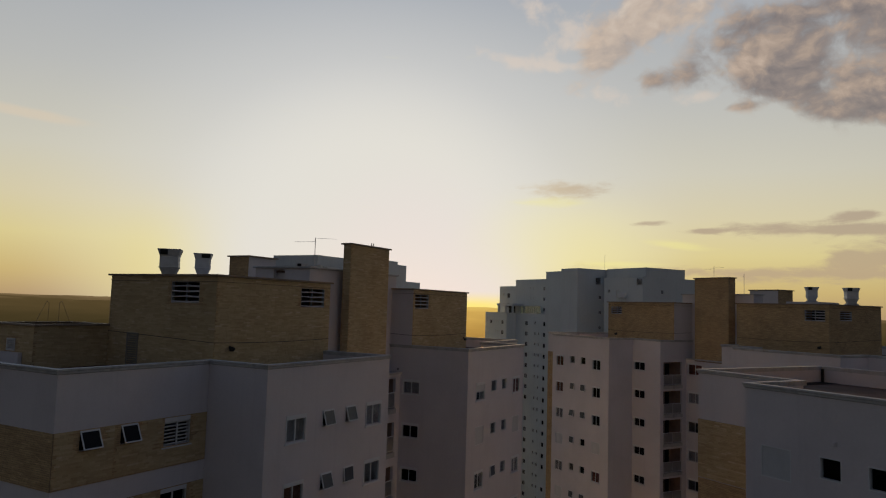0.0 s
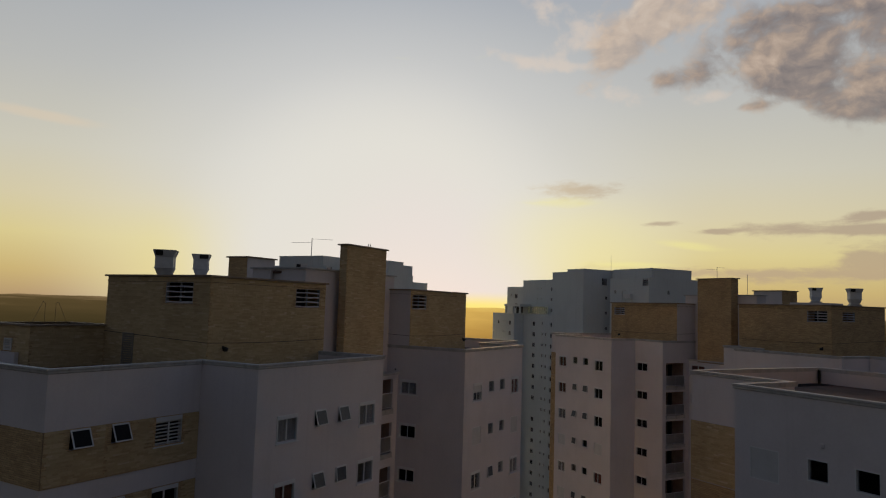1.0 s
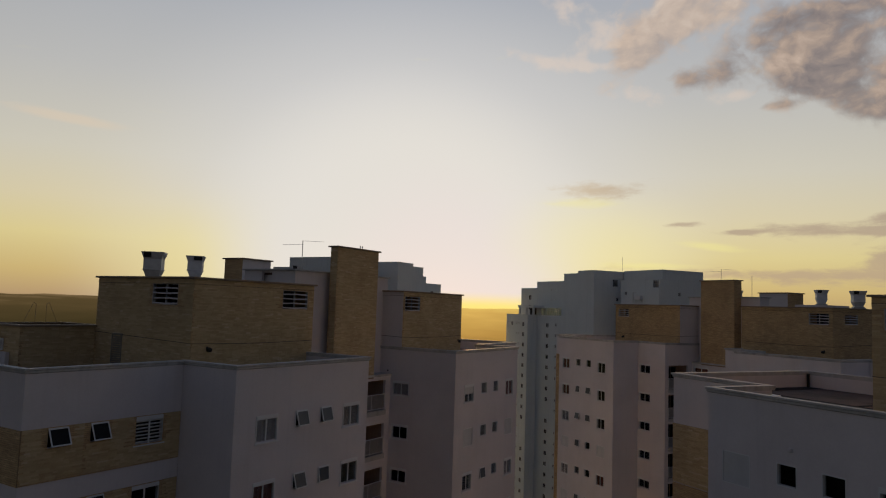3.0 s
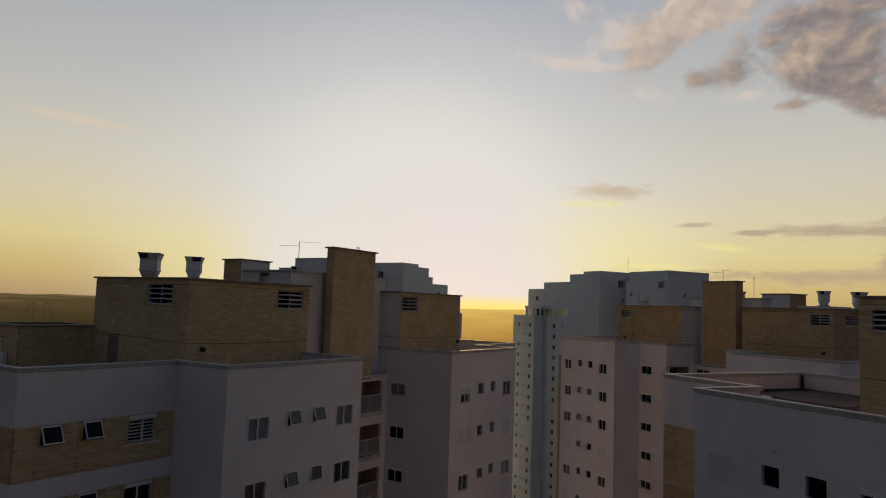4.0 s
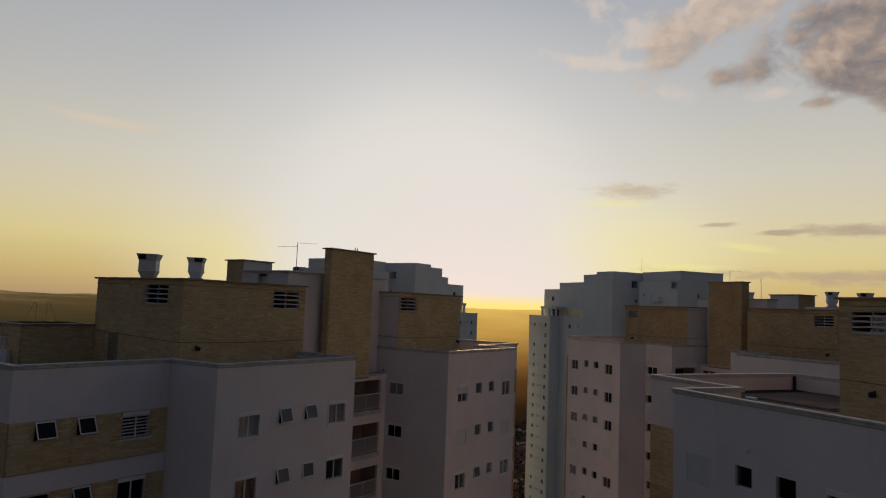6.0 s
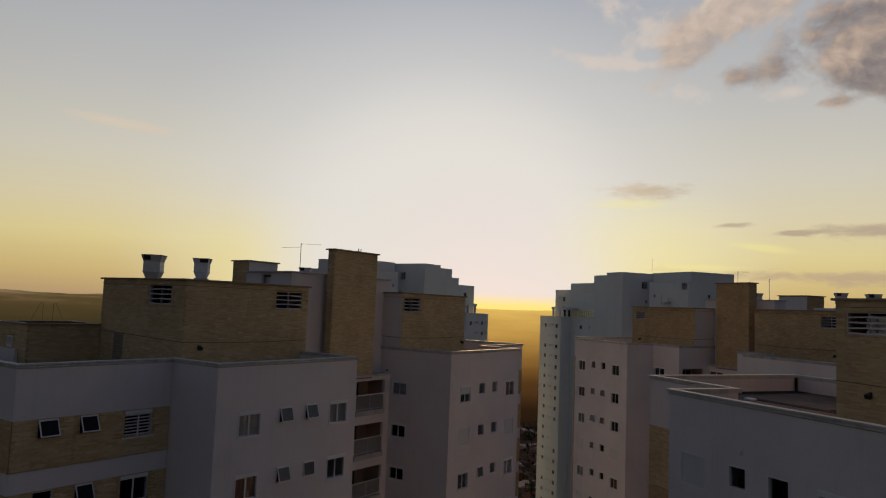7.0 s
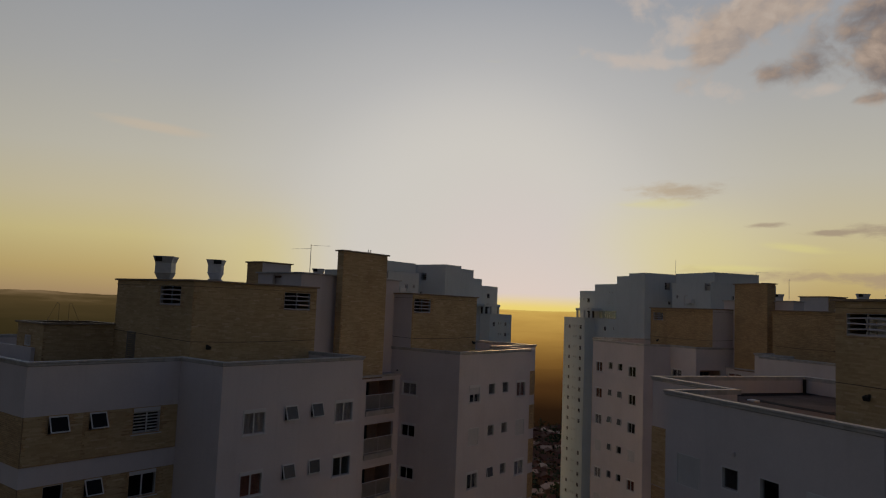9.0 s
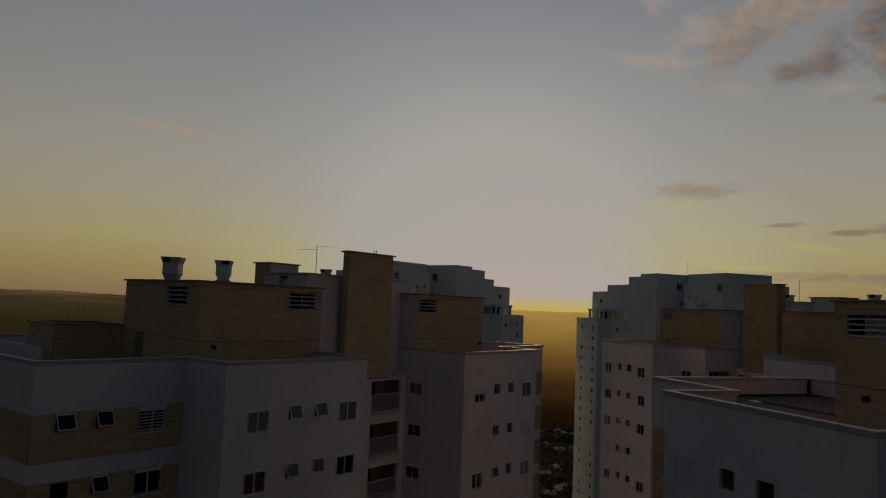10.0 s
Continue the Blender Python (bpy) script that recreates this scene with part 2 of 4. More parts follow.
PAINT = material("off_white_render", (0.65, 0.605, 0.61), 0.85, vary=0.22, scale=0.3, grain=9.0, bump=0.12, streaks=0.08)
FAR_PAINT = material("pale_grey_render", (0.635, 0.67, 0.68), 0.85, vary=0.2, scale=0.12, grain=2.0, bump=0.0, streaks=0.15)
BRICK = brick_material("split_brick_slips", (0.60, 0.425, 0.225), (0.48, 0.33, 0.175), (0.27, 0.19, 0.105))
COPING = material("weathered_coping", (0.46, 0.45, 0.445), 0.75, vary=0.75, scale=1.4, grain=25.0, streaks=0.45)
BRICK_COPING = material("brown_coping", (0.27, 0.20, 0.14), 0.75, vary=0.5, scale=2.0)
ROOFING = material("dark_roof_membrane", (0.13, 0.085, 0.07), 0.7, vary=0.95, scale=0.45, grain=14.0, tint=(0.035, 0.03, 0.028), spec=0.05)
ALU = material("white_aluminium", (0.68, 0.68, 0.68), 0.45, vary=0.15)
METAL = material("galvanised_sheet", (0.62, 0.62, 0.62), 0.5, 0.25, vary=0.35, scale=3.0)
# near-black base colour that puts indoor shade into the surface
DARK = material("painted_interior_dark", (0.035, 0.028, 0.026), 0.9, vary=0.6)
BLACK = material("black_fitting", (0.02, 0.02, 0.02), 0.6, vary=0.2)
CURTAIN = material("pale_curtain", (0.52, 0.46, 0.45), 0.9, vary=0.5, scale=4.0)
RED_CURTAIN = material("red_brown_curtain", (0.30, 0.12, 0.09), 0.9, vary=0.5, scale=4.0)
TAN = material("tan_balcony_wall", (0.34, 0.24, 0.19), 0.85, vary=0.5)
GLASS = glass_material("window_glass", (0.84, 0.87, 0.88))
RAIL_GLASS = material("frosted_balcony_glass", (0.40, 0.395, 0.39), 0.3, vary=0.35, scale=2.0, bump=0.0)
DARK_GLASS = material("dark_glass", (0.02, 0.02, 0.022), 0.25, vary=0.3, bump=0.0, spec=0.03)
SASH_GLASS = material("grey_sash_glass", (0.085, 0.092, 0.105), 0.3, vary=0.5, scale=3.0, bump=0.0)
SHUTTER = material("white_shutter_slats", (0.56, 0.56, 0.56), 0.7, vary=0.2)
DOOR_GREY = material("grey_painted_metal", (0.26, 0.235, 0.20), 0.6, vary=0.3, scale=2.0)
MEMBRANE = material("black_membrane", (0.03, 0.027, 0.026), 0.8, vary=0.6, scale=1.5, spec=0.03)


# ---- mesh helpers ----
def mesh_of(name, bm, mat):
    me = bpy.data.meshes.new(name)
    bm.to_mesh(me)
    bm.free()
    for m in (mat if isinstance(mat, (list, tuple)) else [mat]):
        me.materials.append(m)
    return me


def part(name, bm, mat, parent, label=""):
    """One mesh object under a thing or under a part."""
    ob = new(name, mesh_of(name, bm, mat))
    ob.parent = parent
    if label:
        ob["label"] = label
    return ob


def share(name, me, parent, m, label=""):
    """One more object on a mesh that exists already."""
    ob = new(name, me)
    ob.parent = parent
    ob.matrix_local = m
    if label:
        ob["label"] = label
    return ob


def thing(name, at, label, category, group=""):
    ob = new(name)
    ob.location = at
    return tagged(ob, label, category, group)


def quad(bm, pts, uv=None):
    f = bm.faces.new([bm.verts.new(p) for p in pts])
    if uv:
        lay = bm.loops.layers.uv.verify()
        for loop, c in zip(f.loops, uv):
            loop[lay].uv = c
    return f


def block(bm, x0, x1, y0, y1, z0, z1, m=None, bevel=0.0):
    """An upright box between the given bounds, turned by m."""
    pts = [Vector((x, y, z)) for z in (z0, z1) for x, y in ((x0, y0), (x1, y0), (x1, y1), (x0, y1))]
    vs = [bm.verts.new(m @ p if m is not None else p) for p in pts]
    fs = [bm.faces.new([vs[i] for i in f]) for f in ((3, 2, 1, 0), (4, 5, 6, 7), (0, 1, 5, 4), (1, 2, 6, 5), (2, 3, 7, 6), (3, 0, 4, 7))]
    if bevel:
        bmesh.ops.bevel(bm, geom=list({e for f in fs for e in f.edges}), offset=bevel, segments=1, affect="EDGES")


def tube(bm, a, b, r, sides=6):
    a, b = Vector(a), Vector(b)
    turn = (b - a).to_track_quat("Z", "Y").to_matrix()
    rings = [[bm.verts.new(p + turn @ Vector((r * math.cos(k * math.tau / sides), r * math.sin(k * math.tau / sides), 0))) for k in range(sides)] for p in (a, b)]
    for k in range(sides):
        bm.faces.new((rings[0][k], rings[0][(k + 1) % sides], rings[1][(k + 1) % sides], rings[1][k]))
    bm.faces.new(rings[0][::-1])
    bm.faces.new(rings[1])


class Frame:
    """Plan axes of a building: s along its front, n out of the front; heights are over the first eye."""

    def __init__(self, origin, degrees, side):
        a = radians(degrees)
        self.o = Vector((*origin, 0))
        self.u = Vector((math.sin(a), math.cos(a), 0))
        self.n = Vector((math.cos(a), -math.sin(a), 0)) * side

    def at(self, s, n, z=0.0):
        return self.u * s + self.n * n + Vector((0, 0, Z0 + z))

    def seat(self, s, n, z, out):
        """A pose whose y axis points out of a wall ('n', '-n', 's' or '-s') and whose x axis runs along it."""
        y = {"n": self.n, "-n": -self.n, "s": self.u, "-s": -self.u}[out]
        x = y.cross(Vector((0, 0, 1)))
        m = Matrix((x, y, Vector((0, 0, 1)))).transposed().to_4x4()
        return Matrix.Translation(self.at(s, n, z)) @ m


def wall(bm, fr, a, b, z0, z1, out, holes=(), thick=0.2, proud=0.0, inner=True):
    """A wall with openings that go through it, from plan point a to b; holes are (along0, along1, z0, z1) in the plan's own axis."""
    k = 0 if abs(a[0] - b[0]) > abs(a[1] - b[1]) else 1
    lo, hi = min(a[k], b[k]), max(a[k], b[k])
    o = {"n": fr.n, "-n": -fr.n, "s": fr.u, "-s": -fr.u}[out]
    def P(c, z, d):
        return (fr.at(c, a[1], z) if k == 0 else fr.at(a[0], c, z)) + o * (proud - d)
    xs = sorted({lo, hi, *(h[0] for h in holes), *(h[1] for h in holes)})
    zs = sorted({z0, z1, *(h[2] for h in holes), *(h[3] for h in holes)})
    xs, zs = [x for x in xs if lo <= x <= hi], [z for z in zs if z0 <= z <= z1]
    def open_at(x, z):
        return any(h[0] < x < h[1] and h[2] < z < h[3] for h in holes)
    for x0, x1 in zip(xs, xs[1:]):
        run = None
        for z_0, z_1 in zip(zs, zs[1:]):
            if open_at((x0 + x1) / 2, (z_0 + z_1) / 2):
                continue
            for d in (0.0, thick) if inner else (0.0,):
                quad(bm, [P(x0, z_0, d), P(x1, z_0, d), P(x1, z_1, d), P(x0, z_1, d)], [(x0, z_0), (x1, z_0), (x1, z_1), (x0, z_1)])
    for x0, x1, z_0, z_1 in holes:
        ring = [(x0, z_0), (x1, z_0), (x1, z_1), (x0, z_1)]
        for (xa, za), (xb, zb) in zip(ring, ring[1:] + ring[:1]):
            quad(bm, [P(xa, za, 0), P(xb, zb, 0), P(xb, zb, thick), P(xa, za, thick)], [(xa, za), (xb, zb), (xb, zb + thick), (xa, za + thick)])
    for x0, x1, z_0, z_1 in ((lo, lo, z0, z1), (hi, hi, z0, z1), (lo, hi, z1, z1), (lo, hi, z0, z0)) if proud else ((lo, hi, z1, z1),):
        quad(bm, [P(x0, z_0, 0), P(x1, z_1 if x0 == x1 else z_0, 0), P(x1, z_1 if x0 == x1 else z_0, thick), P(x0, z_0, thick)])


def offset_plan(plan, d):
    """A plan of right angles, moved out by d all round. The plan runs so that its outside lies to the left of each edge."""
    out = []
    for i, p in enumerate(plan):
        a, b = plan[i - 1], plan[(i + 1) % len(plan)]
        e0 = Vector((p[0] - a[0], p[1] - a[1])).normalized()
        e1 = Vector((b[0] - p[0], b[1] - p[1])).normalized()
        m = Vector((-e0.y, e0.x)) + Vector((-e1.y, e1.x))
        if abs(e0.dot(e1)) > 0.9:
            m = m / 2
        out.append((p[0] + m.x * d, p[1] + m.y * d))
    return out


def coping(bm, fr, plan, z, profile):
    """A moulded cap that runs all round a plan with mitred corners; profile: (out, up) points."""
    rings = [[bm.verts.new(fr.at(s, n, z + up)) for s, n in offset_plan(plan, d)] for d, up in profile]
    for r0, r1 in zip(rings, rings[1:] + rings[:1]):
        for i in range(len(plan)):
            j = (i + 1) % len(plan)
            bm.faces.new((r0[i], r0[j], r1[j], r1[i]))


CAP = [(-0.215, -0.02), (-0.21, 0.0), (0.085, 0.0), (0.09, -0.01), (0.09, -0.07), (0.05, -0.09), (0.05, -0.17), (0.004, -0.20), (-0.205, -0.20)]
CAP_SMALL = [(-0.28, 0.0), (0.12, 0.0), (0.13, -0.02), (0.13, -0.09), (0.0, -0.10), (-0.21, -0.10)]


def slab(bm, fr, plan, z0, z1):
    top = [bm.verts.new(fr.at(s, n, z1)) for s, n in plan]
    low = [bm.verts.new(fr.at(s, n, z0)) for s, n in plan]
    bm.faces.new(top)
    bm.faces.new(low[::-1])
    for i in range(len(plan)):
        j = (i + 1) % len(plan)
        bm.faces.new((top[i], low[i], low[j], top[j]))


# ---- windows ----
def ring_frame(bm, w, h, t, y0, y1, m=None):
    """A rectangular frame, w by h, of bars t wide, hung from its top middle."""
    for b in ((-w / 2, w / 2, -t, 0), (-w / 2, w / 2, -h, -h + t), (-w / 2, -w / 2 + t, -h + t, -t), (w / 2 - t, w / 2, -h + t, -t)):
        block(bm, b[0], b[1], y0, y1, b[2], b[3], m)


def pane_mesh(name, w, h, m=None, mat=None):
    bm = bmesh.new()
    block(bm, -w / 2, w / 2, -0.004, 0.004, -h, 0, m)
    return mesh_of(name, bm, mat or GLASS)


WINDOWS = {}


def window_kit(w, h):
    """Shared meshes of one size of window: frame, panes, shutters, curtains, sash."""
    key = (round(w, 2), round(h, 2))
    if key in WINDOWS:
        return WINDOWS[key]
    kit = {}
    bm = bmesh.new()
    ring_frame(bm, w + 0.10, h + 0.08, 0.055, -0.10, 0.03)
    block(bm, -w / 2 - 0.10, w / 2 + 0.10, -0.1, 0.07, -h - 0.09, -h - 0.04)
    kit["frame"] = mesh_of("window", bm, ALU)
    bm = bmesh.new()
    ring_frame(bm, w + 0.04, h + 0.04, 0.035, -0.12, 0.012)
    kit["slim"] = mesh_of("window", bm, ALU)
    bm = bmesh.new()
    block(bm, -w / 2, w / 2, -0.03, 0.035, -0.17, -0.01)
    kit["box"] = mesh_of("shutter_box", bm, ALU)
    bm = bmesh.new()
    block(bm, -0.03, 0.03, -0.07, -0.03, -h, 0.0)
    kit["mullion"] = mesh_of("mullion", bm, ALU)
    kit["whole"] = pane_mesh("pane", w - 0.04, h - 0.06)
    kit["pane"] = pane_mesh("pane", w / 2 - 0.05, h - 0.08)
    bm = bmesh.new()
    for k in range(9):
        x0 = -w / 2 + k * w / 9
        y = -0.12 - 0.03 * (k % 2)
        quad(bm, [(x0, y, -h), (x0 + w / 9, y - 0.03 * (1 - 2 * (k % 2)), -h), (x0 + w / 9, y - 0.03 * (1 - 2 * (k % 2)), 0), (x0, y, 0)])
    kit["curtain"] = mesh_of("curtain", bm, CURTAIN)
    red = kit["curtain"].copy()
    red.materials.clear()
    red.materials.append(RED_CURTAIN)
    kit["red"] = red
    bm = bmesh.new()
    block(bm, -w / 4 + 0.05, w / 4 - 0.05, -0.012, 0.012, -0.035, 0.035, Matrix.Rotation(radians(-38), 4, "X"))
    kit["slat"] = mesh_of("slat", bm, ALU)
    bm = bmesh.new()
    rows = int(h / 0.06)
    line = [bm.verts.new((sx * w / 2, -0.05, 0)) for sx in (-1, 1)]
    for k in range(2 * rows + 1):
        nxt = [bm.verts.new((sx * w / 2, -0.02 - 0.002 * (k % 2), -k * h / rows / 2)) for sx in (-1, 1)]
        bm.faces.new((line[0], line[1], nxt[1], nxt[0]))
        line = nxt
    kit["closed"] = mesh_of("roller_shutter", bm, SHUTTER)
    for name, tilt in (("ajar", 6), ("open", 16), ("wide", 25)):
        m = Matrix.Translation((0, 0.02, -0.03)) @ Matrix.Rotation(radians(tilt), 4, "X")
        bm = bmesh.new()
        ring_frame(bm, w - 0.02, h - 0.04, 0.045, -0.015, 0.02, m)
        kit["sash_" + name] = mesh_of("sash", bm, ALU)
        kit["sashpane_" + name] = pane_mesh("pane", w - 0.10, h - 0.12, m @ Matrix.Translation((0, 0, -0.04)), DARK_GLASS if name == "wide" else SASH_GLASS)
    WINDOWS[key] = kit
    return kit


def put_window(parent, fr, lo, hi, fixed, z0, z1, out, style):
    """A window in its opening: lo..hi along the wall, fixed the wall's place on the other axis."""
    w, h, mid = hi - lo, z1 - z0, (lo + hi) / 2
    kit = window_kit(w, h)
    m = fr.seat(mid, fixed, z1, out) if out in ("n", "-n") else fr.seat(fixed, mid, z1, out)
    win = share("window", kit["slim" if style in ("dark", "closed", "ajar", "open", "wide") else "frame"], parent, m)
    here = Matrix.Identity(4)
    if style == "half":
        share("roller_shutter", kit["closed"], win, Matrix.Diagonal((1, 1, 0.55, 1)))
    if style == "closed":
        share("roller_shutter", kit["closed"], win, here)
        return
    if style == "dark":
        share("pane", kit["whole"], win, Matrix.Translation((0, -0.1, -0.03)))
        return
    if style in ("ajar", "open", "wide"):
        share("sash", kit["sash_" + style], win, here)
        share("pane", kit["sashpane_" + style], win, here)
        return
    share("shutter_box", kit["box"], win, here)
    if style == "slats":
        rows = max(6, int(h / 0.13))
        for k in range(rows):
            for side in (-1, 1):
                share("slat", kit["slat"], win, Matrix.Translation((side * w / 4, -0.02, -(k + 0.5) * h / rows)))
        share("mullion", kit["mullion"], win, Matrix.Translation((0, 0.05, 0)))
        return
    share("mullion", kit["mullion"], win, here)
    for side in (-1, 1):
        share("pane", kit["pane"], win, Matrix.Translation((side * w / 4, -0.06 - 0.02 * side, -0.03)))
    if style in ("curtain", "red"):
        share("curtain", kit[style], win, here)


def far_windows(name, parent, fr, spots, label):
    """The windows of the lower storeys, joined: frame bars and dark glass."""
    bm = bmesh.new()
    for lo, hi, fixed, z0, z1, out in spots:
        mid, w, h = (lo + hi) / 2, hi - lo, z1 - z0
        m = fr.seat(mid, fixed, z1, out) if out in ("n", "-n") else fr.seat(fixed, mid, z1, out)
        first = len(bm.faces)
        ring_frame(bm, w + 0.08, h + 0.06, 0.05, -0.1, 0.03, m)
        block(bm, -0.025, 0.025, -0.08, -0.04, -h, 0, m)
        bm.faces.ensure_lookup_table()
        quad(bm, [m @ Vector(p) for p in ((-w / 2, -0.1, -h), (w / 2, -0.1, -h), (w / 2, -0.1, 0), (-w / 2, -0.1, 0))]).material_index = 1
    ob = part(name, bm, [ALU, DARK_GLASS], parent, label)
    tagged(ob, kind="stuff")
    return ob


# ---- apartment towers ----
STOREY = 2.85
HEAD = -4.87                    # window heads of the top storey
FLOORS = 23
DETAILED = 7                    # storeys with windows as single parts
chance = random.Random(7)
BIG = ["plain", "plain", "curtain", "curtain", "red", "closed", "plain"]
SMALL = ["ajar", "dark", "open", "ajar", "dark"]


def style_for(kind, storey, given):
    if given and storey < len(given):
        return given[storey]
    return chance.choice(SMALL if kind == "small" else BIG)


def louvre(parent, fr, lo, hi, fixed, z0, z1, out):
    """A ventilation opening of fixed blades in two fields."""
    w, h, mid = hi - lo, z1 - z0, (lo + hi) / 2
    m = fr.seat(mid, fixed, z1, out) if out in ("n", "-n") else fr.seat(fixed, mid, z1, out)
    bm = bmesh.new()
    ring_frame(bm, w + 0.02, h + 0.02, 0.014, -0.16, 0.006, m)
    block(bm, -0.014, 0.014, -0.14, -0.05, -h, 0, m)
    frame_ob = part("louvre", bm, COPING, parent, "grey concrete louvre with dark gaps")
    for side in (-1, 1):
        for k in range(4):
            bm = bmesh.new()
            turn = m @ Matrix.Translation((side * w / 4, -0.05, -(k + 0.80) * h / 4)) @ Matrix.Rotation(radians(-20 + side * 5), 4, "X") @ Matrix.Rotation(radians(1.6 * side * (1 - 2 * (k % 2))), 4, "Y")
            block(bm, -w / 4 + 0.015, w / 4 - 0.015, -0.055, 0.055, -0.018, 0.018, turn)
            part("slat", bm, PAINT, frame_ob)
    # near-black sheet in place of the shade behind the blades
    bm = bmesh.new()
    block(bm, -w / 2 - 0.1, w / 2 + 0.1, -1.2, -1.15, -h - 0.1, 0.1, m)
    part("shade_backing", bm, DARK, frame_ob)


def wall_lamp(parent, fr, s, n, z):
    m = fr.seat(s, n, z, "n")
    bm = bmesh.new()
    block(bm, -0.05, 0.05, 0.0, 0.04, -0.07, 0.07, m)
    tube(bm, m @ Vector((0, 0.05, 0)), m @ Vector((0, 0.22, 0.02)), 0.03)
    lamp = part("wall_lamp", bm, BLACK, parent, "black floodlight on a bracket")
    bm = bmesh.new()
    block(bm, -0.11, 0.11, 0.14, 0.26, -0.08, 0.08, m @ Matrix.Rotation(radians(-25), 4, "X"), 0.0)
    part("lamp_head", bm, BLACK, lamp)


def roof_box(parent, fr, s0, s1, n0, n1, z0, z1, mat, cap, holes_n=(), holes_s=(), near_mat=None, label=""):
    """A walled block on a roof with its own cap; openings in the front (n) and in the near end (-s)."""
    for a, b, out, hs in (((s0, n1), (s1, n1), "n", holes_n), ((s0, n0 + 0.001), (s0, n1 - 0.001), "-s", holes_s),
                          ((s1, n0 + 0.001), (s1, n1 - 0.001), "s", ()), ((s0, n0), (s1, n0), "-n", ())):
        bm = bmesh.new()
        wall(bm, fr, a, b, z0, z1 - 0.1, out, hs)
        part("wall", bm, near_mat if near_mat and out == "-s" else mat, parent, label if not (near_mat and out == "-s") else "")
    plan = [(s0, n0), (s0, n1), (s1, n1), (s1, n0)]
    bm = bmesh.new()
    coping(bm, fr, plan, z1, CAP_SMALL)
    part("coping", bm, cap, parent)
    bm = bmesh.new()
    slab(bm, fr, offset_plan(plan, -0.21), z1 - 0.35, z1 - 0.22)
    part("roof", bm, ROOFING, parent)


def cable(parent, fr, points, r=0.014):
    bm = bmesh.new()
    for a, b in zip(points, points[1:]):
        tube(bm, fr.at(*a), fr.at(*b), r, 5)
    part("cable", bm, BLACK, parent, "thin dark cable along the wall")


def balcony(parent, fr, lo, hi, base, z_floor, out, clear=2.4):
    """A loggia in a wall that faces out ('n' or '-s'): tan back walls, floor slab, glazed rail with posts, a dark glass door."""
    depth, top = 1.5, z_floor + clear

    def P(a, o, z):
        return fr.at(a, base + o, z) if out == "n" else fr.at(base - o, a, z)

    def bar(a, b, r):
        bm = bmesh.new()
        tube(bm, a, b, r)
        return bm
    bm = bmesh.new()
    ring = [(lo, -0.2), (lo, -depth), (hi, -depth), (hi, -0.2)]
    for p, q in zip(ring, ring[1:]):
        quad(bm, [P(*p, z_floor), P(*q, z_floor), P(*q, top), P(*p, top)])
    quad(bm, [P(*p, top) for p in ring])
    niche = part("balcony", bm, TAN, parent, "recessed balcony with tan walls and a rail")
    bm = bmesh.new()
    up, down = [[bm.verts.new(P(*p, z)) for p in ((lo, -depth), (lo, 0.10), (hi, 0.10), (hi, -depth))] for z in (z_floor + 0.02, z_floor - 0.3)]
    bm.faces.new(up)
    bm.faces.new(down)
    for k in range(4):
        bm.faces.new((up[k], up[(k + 1) % 4], down[(k + 1) % 4], down[k]))
    part("floor_slab", bm, COPING, niche)
    part("handrail", bar(P(lo, -0.03, z_floor + 1.05), P(hi, -0.03, z_floor + 1.05), 0.035), ALU, niche)
    part("bottom_rail", bar(P(lo, -0.03, z_floor + 0.12), P(hi, -0.03, z_floor + 0.12), 0.025), ALU, niche)
    for k in range(3):
        a = lo + 0.04 + k * (hi - lo - 0.08) / 2
        part("post", bar(P(a, -0.03, z_floor), P(a, -0.03, z_floor + 1.05), 0.02), ALU, niche)
    bm = bmesh.new()
    quad(bm, [P(lo, -0.03, z_floor + 0.14), P(hi, -0.03, z_floor + 0.14), P(hi, -0.03, z_floor + 1.0), P(lo, -0.03, z_floor + 1.0)])
    bmesh.ops.solidify(bm, geom=bm.faces[:], thickness=0.01)
    part("rail_glass", bm, RAIL_GLASS, niche)
    mid, tall = (lo + hi) / 2 - 0.35, clear - 0.3
    m = fr.seat(mid, base - depth + 0.03, z_floor + tall, "n") if out == "n" else fr.seat(base + depth - 0.03, mid, z_floor + tall, "-s")
    bm = bmesh.new()
    ring_frame(bm, 1.5, tall, 0.06, 0, 0.06, m)
    block(bm, -0.03, 0.03, 0, 0.06, -tall, 0, m)
    door = part("balcony_door", bm, BRICK_COPING, niche, "sliding door with dark glass")
    bm = bmesh.new()
    block(bm, -0.7, 0.7, 0.0, 0.02, 0.05 - tall, -0.05, m)
    part("pane", bm, DARK_GLASS, door)


